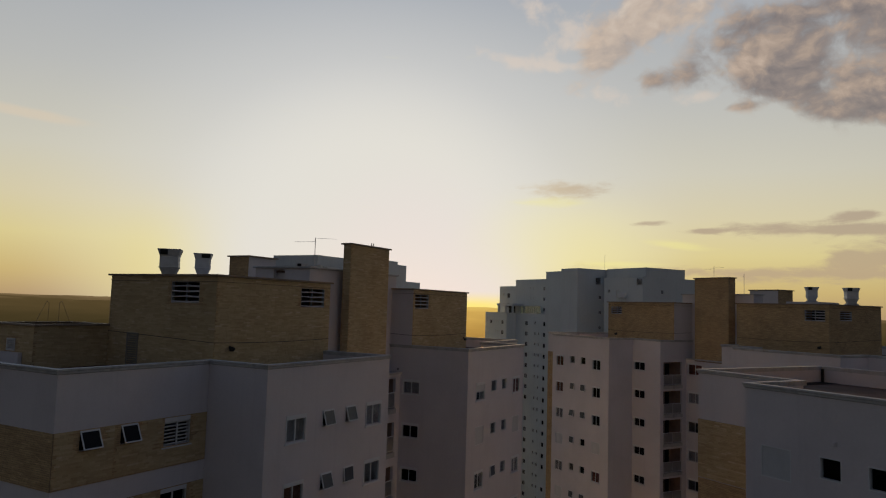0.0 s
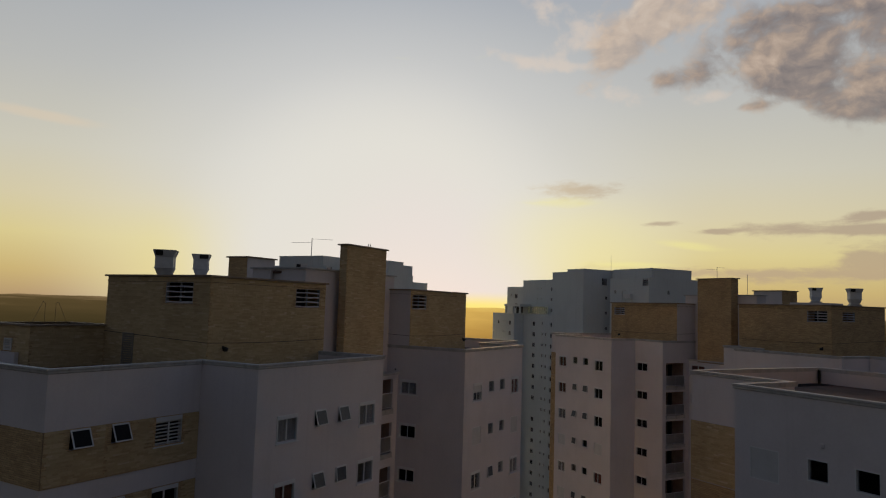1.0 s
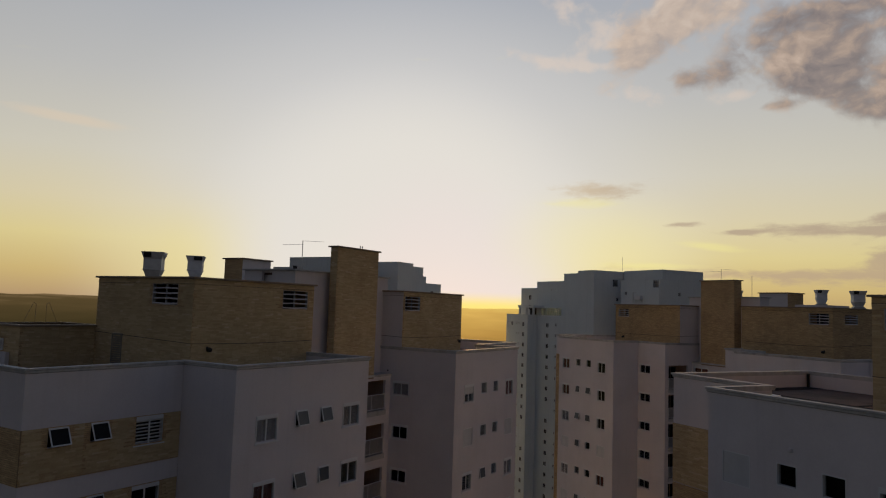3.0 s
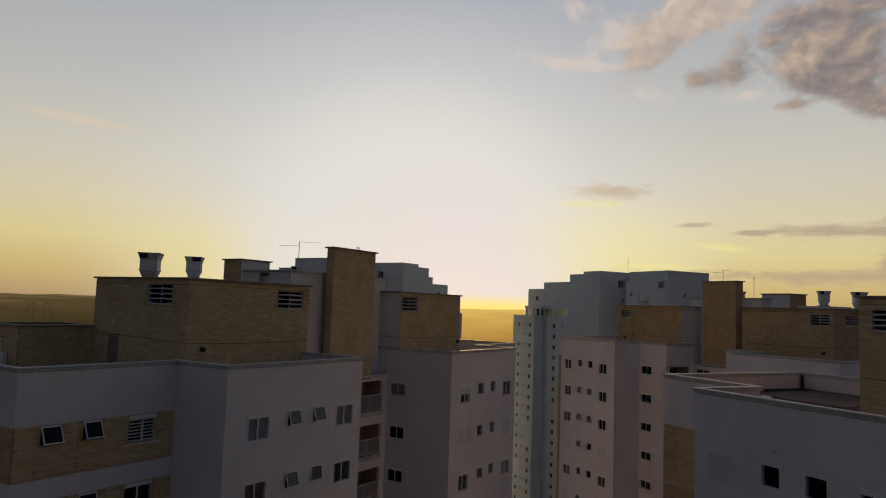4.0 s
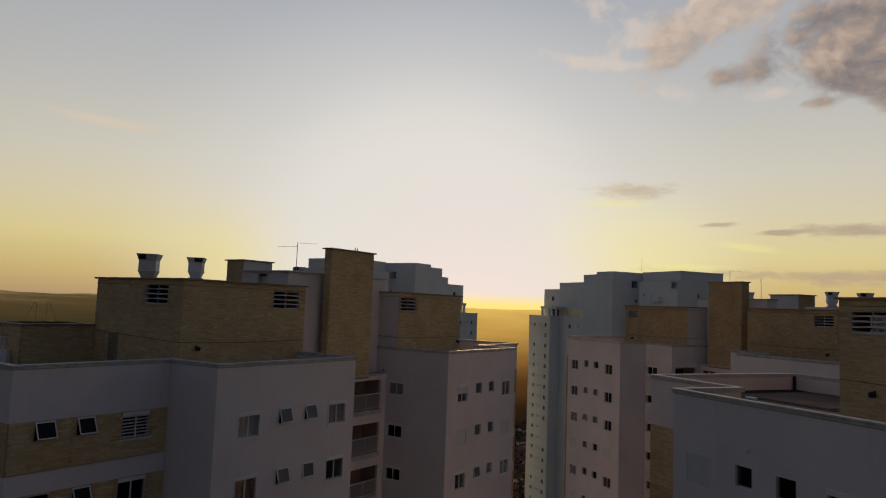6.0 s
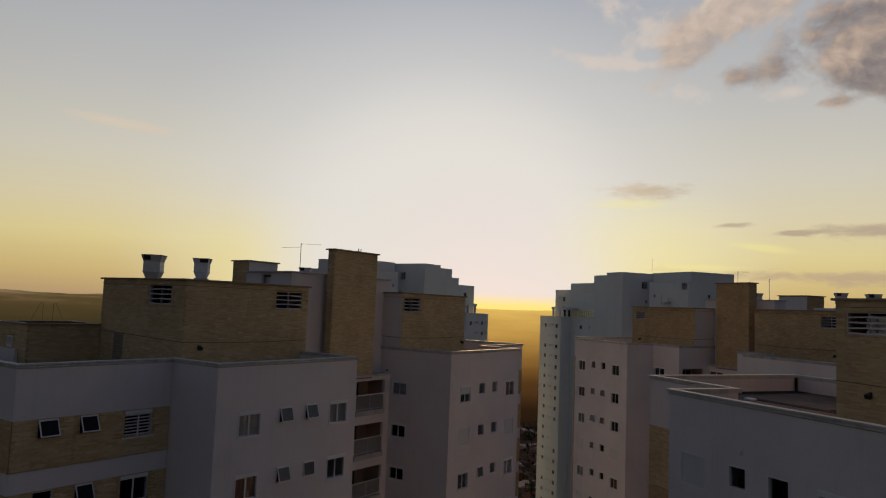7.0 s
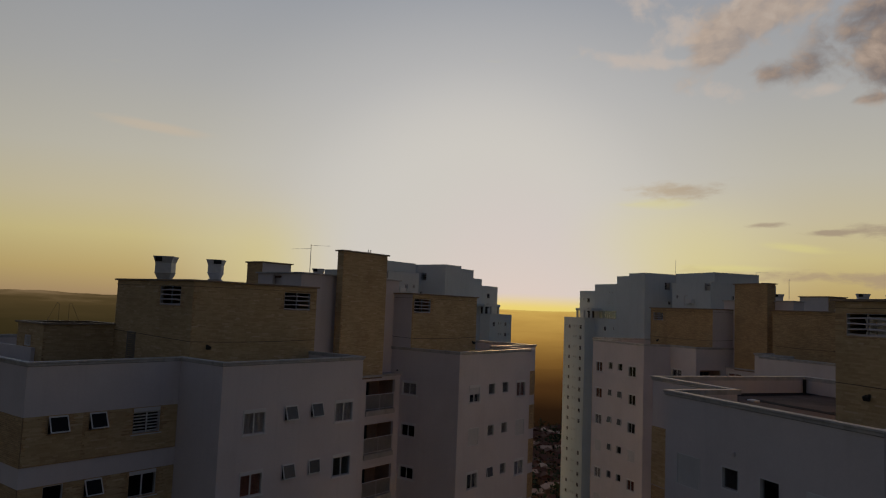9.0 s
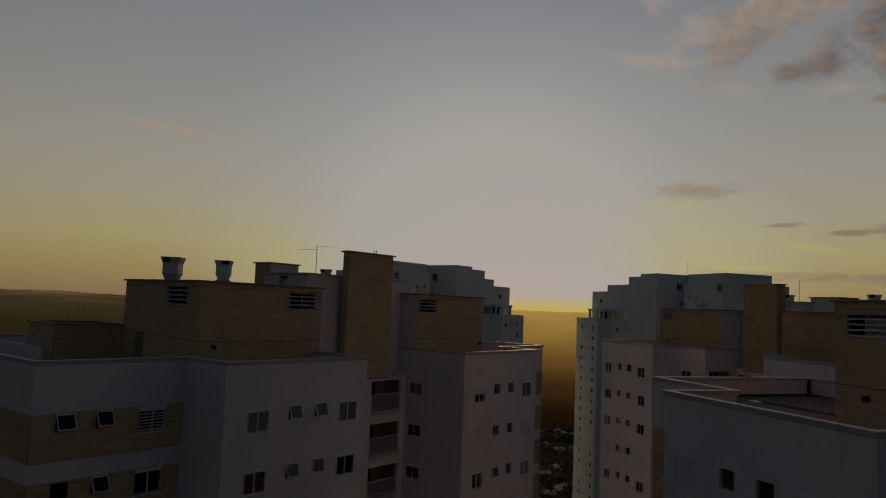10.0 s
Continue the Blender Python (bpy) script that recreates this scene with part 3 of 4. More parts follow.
def tower(fr, spec):
    """One apartment tower: shaft of two wings with a recess between, brick bands, parapet, roof blocks."""
    R, end = spec["recess"], spec["end"]
    top = -2.72
    root = thing("apartment_tower", fr.o, spec["label"], "apartment building", "apartment towers")
    jog = spec.get("jog")       # an inner step of the recess: its s and n
    deep = R - 1.45             # the roof edge behind the recess
    step = [(jog[0], deep), jog[:2], (25.1, jog[1])] if jog else [(25.1, deep)]
    start, (wa, wb) = spec["start"], spec["wing"]
    inner = jog[2] if jog else wb       # near side of the recess
    first = [(wb, jog[1]), (inner, jog[1]), (inner, deep)] if jog else [(wb, deep)]
    plan = [(start, -20), (start, 0), (wa, 0), (wa, 3.4), (wb, 3.4)] + first + step + [(25.1, 3.4), (34.2, 3.4), (34.2, 0), (end, 0)] + spec["back"]
    styles = spec.get("styles", {})
    rows = [HEAD - STOREY * k for k in range(FLOORS)]
    tall = {"small": 0.74, "mid": 0.92, "big": 1.14}
    near_end, far_end = [] if jog else [(0.98, 1.78, "small"), (2.67, 3.43, "small"), (4.67, 5.98, "big")], [(end - 1.9, end - 1.1, "small")] if spec["far_window"] else []
    wing1 = [(8.2, 9.42, "big"), (10.63, 11.42, "small"), (12.33, 13.13, "small"), (14.05, 15.3, "big")]
    if jog:
        wing1 = [(1.8, 3.0, "big"), (4.15, 4.9, "small"), (5.85, 6.65, "small"), (7.75, 8.95, "big")]
    wing2 = [(26.35, 27.55, "big"), (28.65, 29.45, "small"), (30.4, 31.15, "small"), (32.3, 33.5, "big")]
    side = [spec["side"]]
    recess = [(19.3, 21.0, "big")]
    loggia = spec["loggia"]
    side_at = (25.1, "-s") if not jog else (jog[1], "n")
    spots = {"front0": (near_end, 0.0, "n"), "wing1": (wing1, 3.4, "n"), "wing2": (wing2, 3.4, "n"), "front1": (far_end, 0.0, "n"),
             "side": (side, *side_at), "recess": (recess, R, "n")}

    def holes(key):
        return [(lo, hi, z - tall[k], z) for z in rows for lo, hi, k in spots[key][0]]
    clear = spec.get("clear", 2.4)
    loggias = [(*loggia, z + 0.05 - clear, z + 0.05) for z in rows]
    # walls, one mesh a face
    faces = [((start, 0), (wa, 0), "n", holes("front0")), ((wa, 0.001), (wa, 3.399), "-s", ()), ((wa, 3.4), (wb, 3.4), "n", holes("wing1")),
             ((wb, jog[1] if jog else deep), (wb, 3.399), "s", ()), ((inner, R), (jog[0] if jog else 25.1, R), "n", holes("recess") + ([] if jog else loggias)),
             ((25.1, jog[1] if jog else deep), (25.1, 3.399), "-s", [] if jog else holes("side")),
             ((25.1, 3.4), (34.2, 3.4), "n", holes("wing2")), ((34.2, 0.001), (34.2, 3.399), "s", ()), ((34.2, 0), (end, 0), "n", holes("front1")),
             ((start, -20), (start, -0.001), "-s", ())]
    if jog:
        faces += [((jog[0], deep), (jog[0], jog[1] - 0.001), "-s", loggias), (jog[:2], (25.1, jog[1]), "n", holes("side")), ((wb, jog[1]), (inner, jog[1]), "n", ()), ((inner, deep), (inner, jog[1] - 0.001), "s", ())]
    pts = [(end, 0)] + spec["back"] + [(start, -20)]
    for a, b in zip(pts, pts[1:]):
        out = "s" if a[0] == b[0] else "-n"
        faces.append(((a[0], a[1] - 0.001), (b[0], b[1] + 0.001), out, ()) if out == "s" else (a, b, out, ()))
    for a, b, out, hs in faces:
        bm = bmesh.new()
        low_wall = out == "n" and a[1] == R
        wall(bm, fr, a, b, -Z0, -4.55 if low_wall else top - 0.08, out, hs)
        part("wall", bm, PAINT, root)
    # unseen floors keep the rooms apart; their near-black colour stands in for room shade
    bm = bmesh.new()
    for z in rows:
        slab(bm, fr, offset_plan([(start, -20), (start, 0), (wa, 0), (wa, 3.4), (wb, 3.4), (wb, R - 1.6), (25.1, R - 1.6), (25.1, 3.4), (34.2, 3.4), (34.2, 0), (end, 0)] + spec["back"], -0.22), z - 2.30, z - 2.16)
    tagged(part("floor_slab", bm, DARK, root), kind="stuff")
    # added walls close the rooms behind the windows, shade painted in as near-black
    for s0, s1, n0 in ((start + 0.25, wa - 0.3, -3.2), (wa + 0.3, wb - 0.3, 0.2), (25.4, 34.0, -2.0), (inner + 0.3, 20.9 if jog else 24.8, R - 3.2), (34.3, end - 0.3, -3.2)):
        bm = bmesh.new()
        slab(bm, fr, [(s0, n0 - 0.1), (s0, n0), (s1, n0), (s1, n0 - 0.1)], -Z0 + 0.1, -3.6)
        part("added_dark_wall", bm, DARK, root)
    # parapet cap and roof
    bm = bmesh.new()
    coping(bm, fr, plan, top + 0.12, CAP)
    part("coping", bm, COPING, root, "weathered moulded parapet cap")
    bm = bmesh.new()
    slab(bm, fr, offset_plan(plan, -0.21), -3.75, -3.45)
    part("roof", bm, ROOFING, root, "dark stained roof membrane")
    bm = bmesh.new()
    slab(bm, fr, [(inner + 0.02, R - 1.4), (inner + 0.02, R + 0.12), ((jog[0] if jog else 25.1) - 0.02, R + 0.12), ((jog[0] if jog else 25.1) - 0.02, R - 1.4)], -4.55, -4.42)
    part("ledge", bm, COPING, root)
    # brick bands
    for lo, hi, key, out, fixed, bands in spec["bands"]:
        for z1, z0 in bands:
            bm = bmesh.new()
            hs = [h for h in (holes(key) if key else []) if z0 <= h[2] and h[3] <= z1 + 0.001]
            if out in ("n", "-n"):
                wall(bm, fr, (lo, fixed), (hi, fixed), z0, z1, out, hs, 0.03, 0.033, False)
            else:
                wall(bm, fr, (fixed, lo), (fixed, hi), z0, z1, out, hs, 0.03, 0.033, False)
            part("brick_band", bm, BRICK, root, "brown split-brick cladding")
    # windows
    low = []
    for key, (cols, fixed, out) in spots.items():
        for c, (lo, hi, kind) in enumerate(cols):
            for k, z in enumerate(rows):
                h = tall[kind]
                if k < DETAILED:
                    put_window(root, fr, lo, hi, fixed, z - h, z, out, style_for(kind, k, styles.get((key, c))))
                else:
                    low.append((lo, hi, fixed, z - h, z, out))
    far_windows("lower_windows", root, fr, low, "white-framed windows of the lower storeys")
    for k, z in enumerate(rows):
        if k < 10:
            balcony(root, fr, *loggia, jog[0] if jog else R, z + 0.12 - clear, "-s" if jog else "n", clear)
    # blocks on the roof
    for k, (s0, s1, n0, n1, hn, hs) in enumerate(spec["boxes"]):
        roof_box(root, fr, s0, s1, n0, n1, -3.45, 1.2, BRICK, BRICK_COPING, hn, hs, PAINT if k else None, label="brown split-brick wall")
        for lo, hi, z0, z1 in hn:
            louvre(root, fr, lo, hi, n1, z0, z1, "n")
        for lo, hi, z0, z1 in hs:
            louvre(root, fr, lo, hi, s0, z0, z1, "-s")
        sag = [(s0 + (s1 - s0) * k / 8, n1 + 0.02, -1.95 - 0.06 * math.sin(k / 8 * math.pi)) for k in range(9)]
        cable(root, fr, [(s0 - 0.02, n0, -1.7), (s0 - 0.02, n1 + 0.02, -1.95)] + sag)
        cable(root, fr, [(s0 - 0.015, n0, 0.86), (s0 - 0.015, n1 + 0.015, 0.86), (s1, n1 + 0.015, 0.86)], 0.008)
    for s, n, z in spec["lamps"]:
        wall_lamp(root, fr, s, n, z)
    c0, c1 = spec["chimney"]
    roof_box(root, fr, c0, c1, R - spec["shaft"], R, -4.55, 3.72, BRICK, BRICK_COPING, label="tall brown brick shaft")
    bm = bmesh.new()
    slab(bm, fr, [(c0 + 0.01, R - spec["shaft"] + 0.01), (c0 + 0.01, R + 0.02), (c1 - 0.01, R + 0.02), (c1 - 0.01, R - spec["shaft"] + 0.01)], -4.66, -4.56)
    part("shaft_base", bm, BRICK_COPING, root)
    for s0, s1, n0, n1, z1, mat in spec["whites"]:
        roof_box(root, fr, s0, s1, n0, n1, -4.5 if n1 < R - 0.8 and n1 > R - 1.0 else -3.44, z1, PAINT, COPING if mat is PAINT else BRICK_COPING, near_mat=mat)
    return root


A = Frame((-13.45, 25.04), 29.4, 1)
B2 = Frame((32.48, 51.78), -29.3, -1)
B1 = Frame((31.80, -0.16), -29.3, -1)
BAND = [(HEAD + 0.03 - STOREY * k, HEAD - 1.98 - STOREY * k) for k in range(FLOORS)]
SOLID = [(HEAD - 0.08, -7.66), (-7.69, -Z0 + 1)]

TOWERS = {}
TOWERS["A"] = tower(A, dict(
    label="pale grey apartment tower with brown brick bands and roof blocks", recess=-1.7, start=0.0, wing=(6.9, 16.0), end=40.8, back=[(40.8, -20)], far_window=True,
    side=(-1.43, -0.2, "mid"), loggia=(21.7, 24.55), clear=2.05, chimney=(19.05, 23.2), shaft=0.55,
    bands=[(0.0, 6.86, "front0", "n", 0.0, BAND), (-20, 0.03, "", "-s", 0.0, BAND), (34.3, 40.8, "front1", "n", 0.0, BAND)],
    boxes=[(7.9, 16.2, -8.5, -0.9, [(13.77, 15.68, -0.21, 0.78)], [(-3.93, -2.04, -0.15, 0.84)]), (25.12, 33.0, -8.5, -0.9, [(25.35, 27.15, -0.16, 0.80)], [])],
    lamps=[(8.86, -0.9, -2.18), (32.55, -0.9, -2.3)],
    whites=[(19.85, 22.5, -12.7, -10.9, 3.12, BRICK)],
    styles={("front0", 0): ["wide", "dark", "wide"], ("front0", 1): ["wide", "wide", "dark"], ("front0", 2): ["slats", "plain", "curtain"],
            ("wing1", 0): ["curtain", "red", "plain"], ("wing1", 1): ["open", "open", "ajar"], ("wing1", 2): ["open", "ajar", "open"], ("wing1", 3): ["curtain", "plain", "plain"],
            ("wing2", 0): ["half", "closed", "plain"], ("wing2", 1): ["dark", "dark", "ajar"], ("wing2", 2): ["dark", "dark", "dark"], ("wing2", 3): ["red", "closed", "curtain"],
            ("side", 0): ["curtain", "plain", "plain"]}))
# the pale lift block behind the shaft, with a niche in its near end
roof_box(TOWERS["A"], A, 16.4, 25.6, -6.85, -2.62, -4.5, 2.12, PAINT, COPING, holes_s=[(-5.37, -4.5, 0.6, 1.95)])
bm = bmesh.new()
slab(bm, A, [(16.72, -5.6), (16.72, -4.3), (16.8, -4.3), (16.8, -5.6)], 0.5, 2.0)
part("niche_panel", bm, PAINT, TOWERS["A"])
for fr, seedling, words in ((B2, 3, "pale apartment tower with brown brick shaft and roof blocks"), (B1, 5, "pale grey apartment tower with a stained flat roof")):
    chance.seed(seedling)
    TOWERS["B2" if fr is B2 else "B1"] = tower(fr, dict(
        label=words, recess=-3.5, start=-4.1, wing=(1.1, 10.2), end=39.4, back=[(39.4, -9.7), (37.5, -9.7), (37.5, -20)] if fr is B2 else [(39.4, -9.7), (33.0, -9.7), (33.0, -20)], far_window=False,
        side=(23.35, 24.85, "mid"), jog=(21.3, 0.15, 14.0), loggia=(-2.9, -0.3), chimney=(16.15, 20.2), shaft=0.98,
        bands=[(34.3, 39.4, "", "n", 0.0, SOLID), (-4.1, 1.0, "", "n", 0.0, SOLID)],
        boxes=[(5.2, 14.0, -9.4, -1.9, [(5.55, 7.3, -0.22, 0.68)], [(-5.05, -3.4, -0.14, 0.64)]), (21.4, 31.0, -9.4, -1.9, [(28.9, 30.5, -0.16, 0.66)], [])],
        lamps=[(5.98, -1.9, -2.33), (29.6, -1.9, -2.3)],
        whites=[(14.05, 22.6, -5.7, -4.42, 2.12, PAINT), (16.85, 20.2, -14.4, -12.0, 2.85, BRICK)],
        styles={("wing2", 0): ["plain", "plain", "plain", "closed"], ("wing2", 3): ["closed"] if fr is B1 else ["red", "red", "curtain", "closed"], ("wing2", 2): ["dark"], ("wing2", 1): ["dark"], ("side", 0): ["plain"] * 7}))

for fr, s, n, z in ((A, 24.7, -1.7, -4.2), (B1, 30.6, 3.4, -4.35), (B1, 27.2, 3.4, -6.6)):
    bm = bmesh.new()
    m = fr.seat(s, n, z, "n")
    w = 0.075 if fr is B1 else 0.05
    block(bm, -w, w, 0.0, 0.07, -w, w, m, 0.012)
    block(bm, -w * 0.6, w * 0.6, 0.07, 0.09, -w * 0.6, w * 0.6, m)
    box = new("junction_box", mesh_of("junction_box", bm, PAINT if fr is B1 else BLACK))
    box.location = fr.o
    tagged(box, "small square junction box on the rendered wall", "junction box", "junction boxes")

# the flat roof of the near tower: black overlaps of the membrane, a drain pipe in the corner, a loose white offcut
for s0, s1, n0, n1 in ((31.2, 37.2, -4.05, -3.5), (38.3, 39.17, -9.45, -2.0), (32.85, 33.1, -9.4, -4.2), (31.5, 31.72, -9.4, -3.2)):
    bm = bmesh.new()
    slab(bm, B1, [(s0, n0), (s0, n1), (s1, n1), (s1, n0)], -3.45, -3.435)
    lap = new("membrane_strip", mesh_of("membrane_strip", bm, MEMBRANE))
    lap.location = B1.o
    tagged(lap, "black strip of bitumen membrane on the flat roof", "roof strip", "membrane strips")
bm = bmesh.new()
tube(bm, B1.at(39.1, -9.4, -3.45), B1.at(39.1, -9.4, -2.74), 0.075)
drain = new("drain_pipe", mesh_of("drain_pipe", bm, MEMBRANE))
drain.location = B1.o
tagged(drain, "short black drain pipe in the parapet corner", "pipe")
bm = bmesh.new()
block(bm, -0.24, 0.24, -0.16, 0.16, 0, 0.09, B1.seat(36.4, -3.25, -3.45, "n"), 0.02)
offcut = new("foam_offcut", mesh_of("foam_offcut", bm, ALU))
offcut.location = B1.o
tagged(offcut, "small white offcut lying on the flat roof", "offcut")

# the low brick block at the near end of the first roof, with its slatted door and bent pipes
low = thing("stair_block", A.o, "low brown brick stair block with a dark roof rim", "roof block")
roof_box(low, A, 4.1, 8.05, -11.75, -8.52, -3.45, -1.36, BRICK, BRICK_COPING, label="brown split-brick wall")
bm = bmesh.new()
m = A.seat(4.1, -10.3, -2.08, "-s")
ring_frame(bm, 0.66, 0.58, 0.05, 0, 0.05, m)
shutter = part("shutter", bm, METAL, low, "small grey slatted vent")
for k in range(5):
    bm = bmesh.new()
    block(bm, -0.29, 0.29, -0.01, 0.012, -0.055, 0.055, m @ Matrix.Translation((0, 0.02, -0.1 - k * 0.105)) @ Matrix.Rotation(radians(-35), 4, "X"))
    part("slat", bm, METAL, shutter)
bm = bmesh.new()
slab(bm, A, [(3.88, -15.0), (3.88, -9.3), (4.07, -9.3), (4.07, -15.0)], -3.45, -2.72)
upstand = new("roof_upstand", mesh_of("roof_upstand", bm, PAINT))
upstand.location = A.o
tagged(upstand, "low pale rendered upstand on the roof", "upstand")
bm = bmesh.new()
m = A.seat(7.9, -6.56, -1.72, "-s")
for k in range(16):
    block(bm, -0.38, 0.38, -0.01, 0.015, -0.05, 0.05, m @ Matrix.Translation((0, 0.02, -0.07 - k * 0.11)) @ Matrix.Rotation(radians(-30), 4, "X"))
ring_frame(bm, 0.85, 1.78, 0.05, 0, 0.05, m)
door = new("slatted_door", mesh_of("slatted_door", bm, DOOR_GREY))
door.location = A.o
tagged(door, "grey slatted metal door in the brick wall", "door")
bm = bmesh.new()
for d in (0.0, 0.75):
    k = 1 if d else -1
    tube(bm, A.at(5.0 + d * 0.7, -9.0, -1.36), A.at(5.0 + d * 0.7, -9.0, -0.35), 0.010)
    tube(bm, A.at(5.0 + d * 0.7, -9.0, -0.35), A.at(5.0 + d * 0.7 + 0.12 * k, -9.0, -0.28), 0.010)
    tube(bm, A.at(5.0 + d * 0.7 + 0.12 * k, -9.0, -0.28), A.at(5.0 + d * 0.7 + 0.62 * k, -9.0, -1.36), 0.008)
ladder = new("roof_ladder", mesh_of("roof_ladder", bm, BRICK_COPING))
ladder.location = A.o
tagged(ladder, "two bent dark pipes of a roof ladder", "ladder")


def roof_vent(fr, s, n, z, turn=0.0, size=1.0, mouth=(-0.42, -0.06)):
    """A square sheet-metal cowl: stand, narrow throat, straight body and flared head; a black block stands in for its
    dark opening.
    """
    root = thing("roof_vent", fr.o + fr.at(s, n, z), "pale sheet-metal roof vent with a flared head", "roof vent", "roof vents")
    root.rotation_euler = (0, 0, turn)
    def ring_stack(name, steps, mat, closed=True):
        bm = bmesh.new()
        rings = [[bm.verts.new((x * w / 2 * size * 0.86, y * w / 2 * size * 0.86, h * size * 1.04)) for x, y in ((-1, -1), (1, -1), (1, 1), (-1, 1))] for w, h in steps]
        for r0, r1 in zip(rings, rings[1:]):
            for k in range(4):
                bm.faces.new((r0[k], r0[(k + 1) % 4], r1[(k + 1) % 4], r1[k]))
        bm.faces.new(rings[0][::-1])
        if closed:
            bm.faces.new(rings[-1])
        part(name, bm, mat, root)
    ring_stack("stand", [(1.05, 0), (1.05, 0.10), (0.92, 0.10), (0.92, 0.16)], COPING)
    ring_stack("throat", [(0.72, 0.16), (0.74, 0.22), (1.02, 0.52), (1.08, 0.54), (1.08, 0.57), (1.02, 0.58)], METAL)
    ring_stack("body", [(1.02, 0.58), (1.02, 1.08)], METAL)
    ring_stack("head", [(1.02, 1.08), (1.28, 1.42), (1.28, 1.44), (0.5, 1.45)], METAL)
    # the head has no hole: a black block gives the mouth its shade
    bm = bmesh.new()
    tilt = Matrix.Translation((0, -0.505 * size, 1.335 * size)) @ Matrix.Rotation(radians(17), 4, "X")
    block(bm, mouth[0] * size, mouth[1] * size, -0.03 * size, 0.03 * size, -0.13 * size, 0.14 * size, tilt)
    part("opening", bm, BLACK, root)


ang_a, ang_b = radians(-29.4), radians(29.3)
roof_vent(A, 9.05, -5.6, 1.02, ang_a + 0.75)
roof_vent(A, 16.0, -11.0, 1.42, ang_a + 0.75, 1.0, (-0.06, 0.46))
bm = bmesh.new()
slab(bm, A, [(14.0, -13.0), (14.0, -9.0), (17.6, -9.0), (17.6, -13.0)], -3.45, 1.42)
plinth = new("vent_plinth", mesh_of("vent_plinth", bm, PAINT))
plinth.location = A.o
tagged(plinth, "pale rendered plinth under a roof vent", "plinth")


def antenna(fr, s, n, z0, z1, arms, along=0.8):
    """A thin mast with a few cross rods."""
    root = thing("antenna", fr.o + fr.at(s, n, z0), "thin metal television antenna on a mast", "antenna", "antennas")
    h = z1 - z0
    bm = bmesh.new()
    tube(bm, (0, 0, 0), (0, 0, h), 0.022)
    block(bm, -0.1, 0.1, -0.1, 0.1, 0, 0.04)
    part("mast", bm, METAL, root)
    bm = bmesh.new()
    tube(bm, (-along, 0, h - 0.30), (0.02, 0.05, h - 0.24), 0.010)
    part("boom", bm, METAL, root)
    bm = bmesh.new()
    tube(bm, (-0.02, 0.05, h - 0.03), (along, 0.1, h - 0.05), 0.009)
    part("boom", bm, METAL, root)
    for k in range(arms):
        x = -along * 0.9 + k * along * 1.8 / max(1, arms - 1)
        bm = bmesh.new()
        tube(bm, (x, -0.3, h - 0.1), (x, 0.3, h - 0.1), 0.008)
        part("rod", bm, METAL, root)


antenna(A, 17.84, -3.5, 1.9, 3.97, 0, 1.25)
roof_vent(A, 25.3, -10.9, 1.66, ang_a + 0.75, 0.85)
bm = bmesh.new()
slab(bm, A, [(24.2, -12.0), (24.2, -9.8), (26.4, -9.8), (26.4, -12.0)], -3.45, 1.66)
plinth = new("vent_plinth", mesh_of("vent_plinth", bm, PAINT))
plinth.location = A.o
tagged(plinth, "pale rendered plinth under a roof vent", "plinth")
for d in (0.0, 0.22):
    bm = bmesh.new()
    tube(bm, A.at(21.6 + d, -2.0, 3.7), A.at(21.6 + d, -2.0, 3.95), 0.03)
    stub = new("pipe_stub", mesh_of("pipe_stub", bm, METAL))
    stub.location = A.o
    tagged(stub, "short metal pipe stub on the brick shaft", "pipe", "pipe stubs")
antenna(B2, 19.9, -6.0, 1.9, 5.0, 0, 1.1)
antenna(B2, 17.85, -8.0, 1.9, 4.3, 0, 0.15)
for s, n, z, size in ((6.0, -6.4, 1.2, 1.0), (13.4, -12.3, 1.58, 1.0), (23.6, -12.7, 1.6, 1.0)):
    roof_vent(B2, s, n, z, ang_b - 0.75, size)
for s0, s1, n0, n1, z1 in ((11.7, 15.0, -14.0, -10.6, 1.58), (22.6, 24.6, -13.8, -11.6, 1.6)):
    bm = bmesh.new()
    slab(bm, B2, [(s0, n0), (s0, n1), (s1, n1), (s1, n0)], -3.45, z1)
    plinth = new("vent_plinth", mesh_of("vent_plinth", bm, PAINT))
    plinth.location = B2.o
    tagged(plinth, "pale rendered plinth under a roof vent", "plinth")

# sacks on a rack behind the louvre of the near roof block
rack = thing("storage_rack", B1.o, "dark rack inside the louvred roof block", "rack")
bm = bmesh.new()
slab(bm, B1, [(28.2, -2.95), (28.2, -2.2), (30.2, -2.2), (30.2, -2.95)], -0.30, -0.24)
part("shelf", bm, DARK, rack)
for s0, n0 in ((28.25, -2.9), (30.1, -2.9), (28.25, -2.3), (30.1, -2.3)):
    bm = bmesh.new()
    slab(bm, B1, [(s0, n0), (s0, n0 + 0.05), (s0 + 0.05, n0 + 0.05), (s0 + 0.05, n0)], -3.45, -0.3)
    part("leg", bm, DARK, rack)
SACK = material("pale_plastic_sack", (0.72, 0.69, 0.60), 0.6, vary=0.3, scale=4.0)
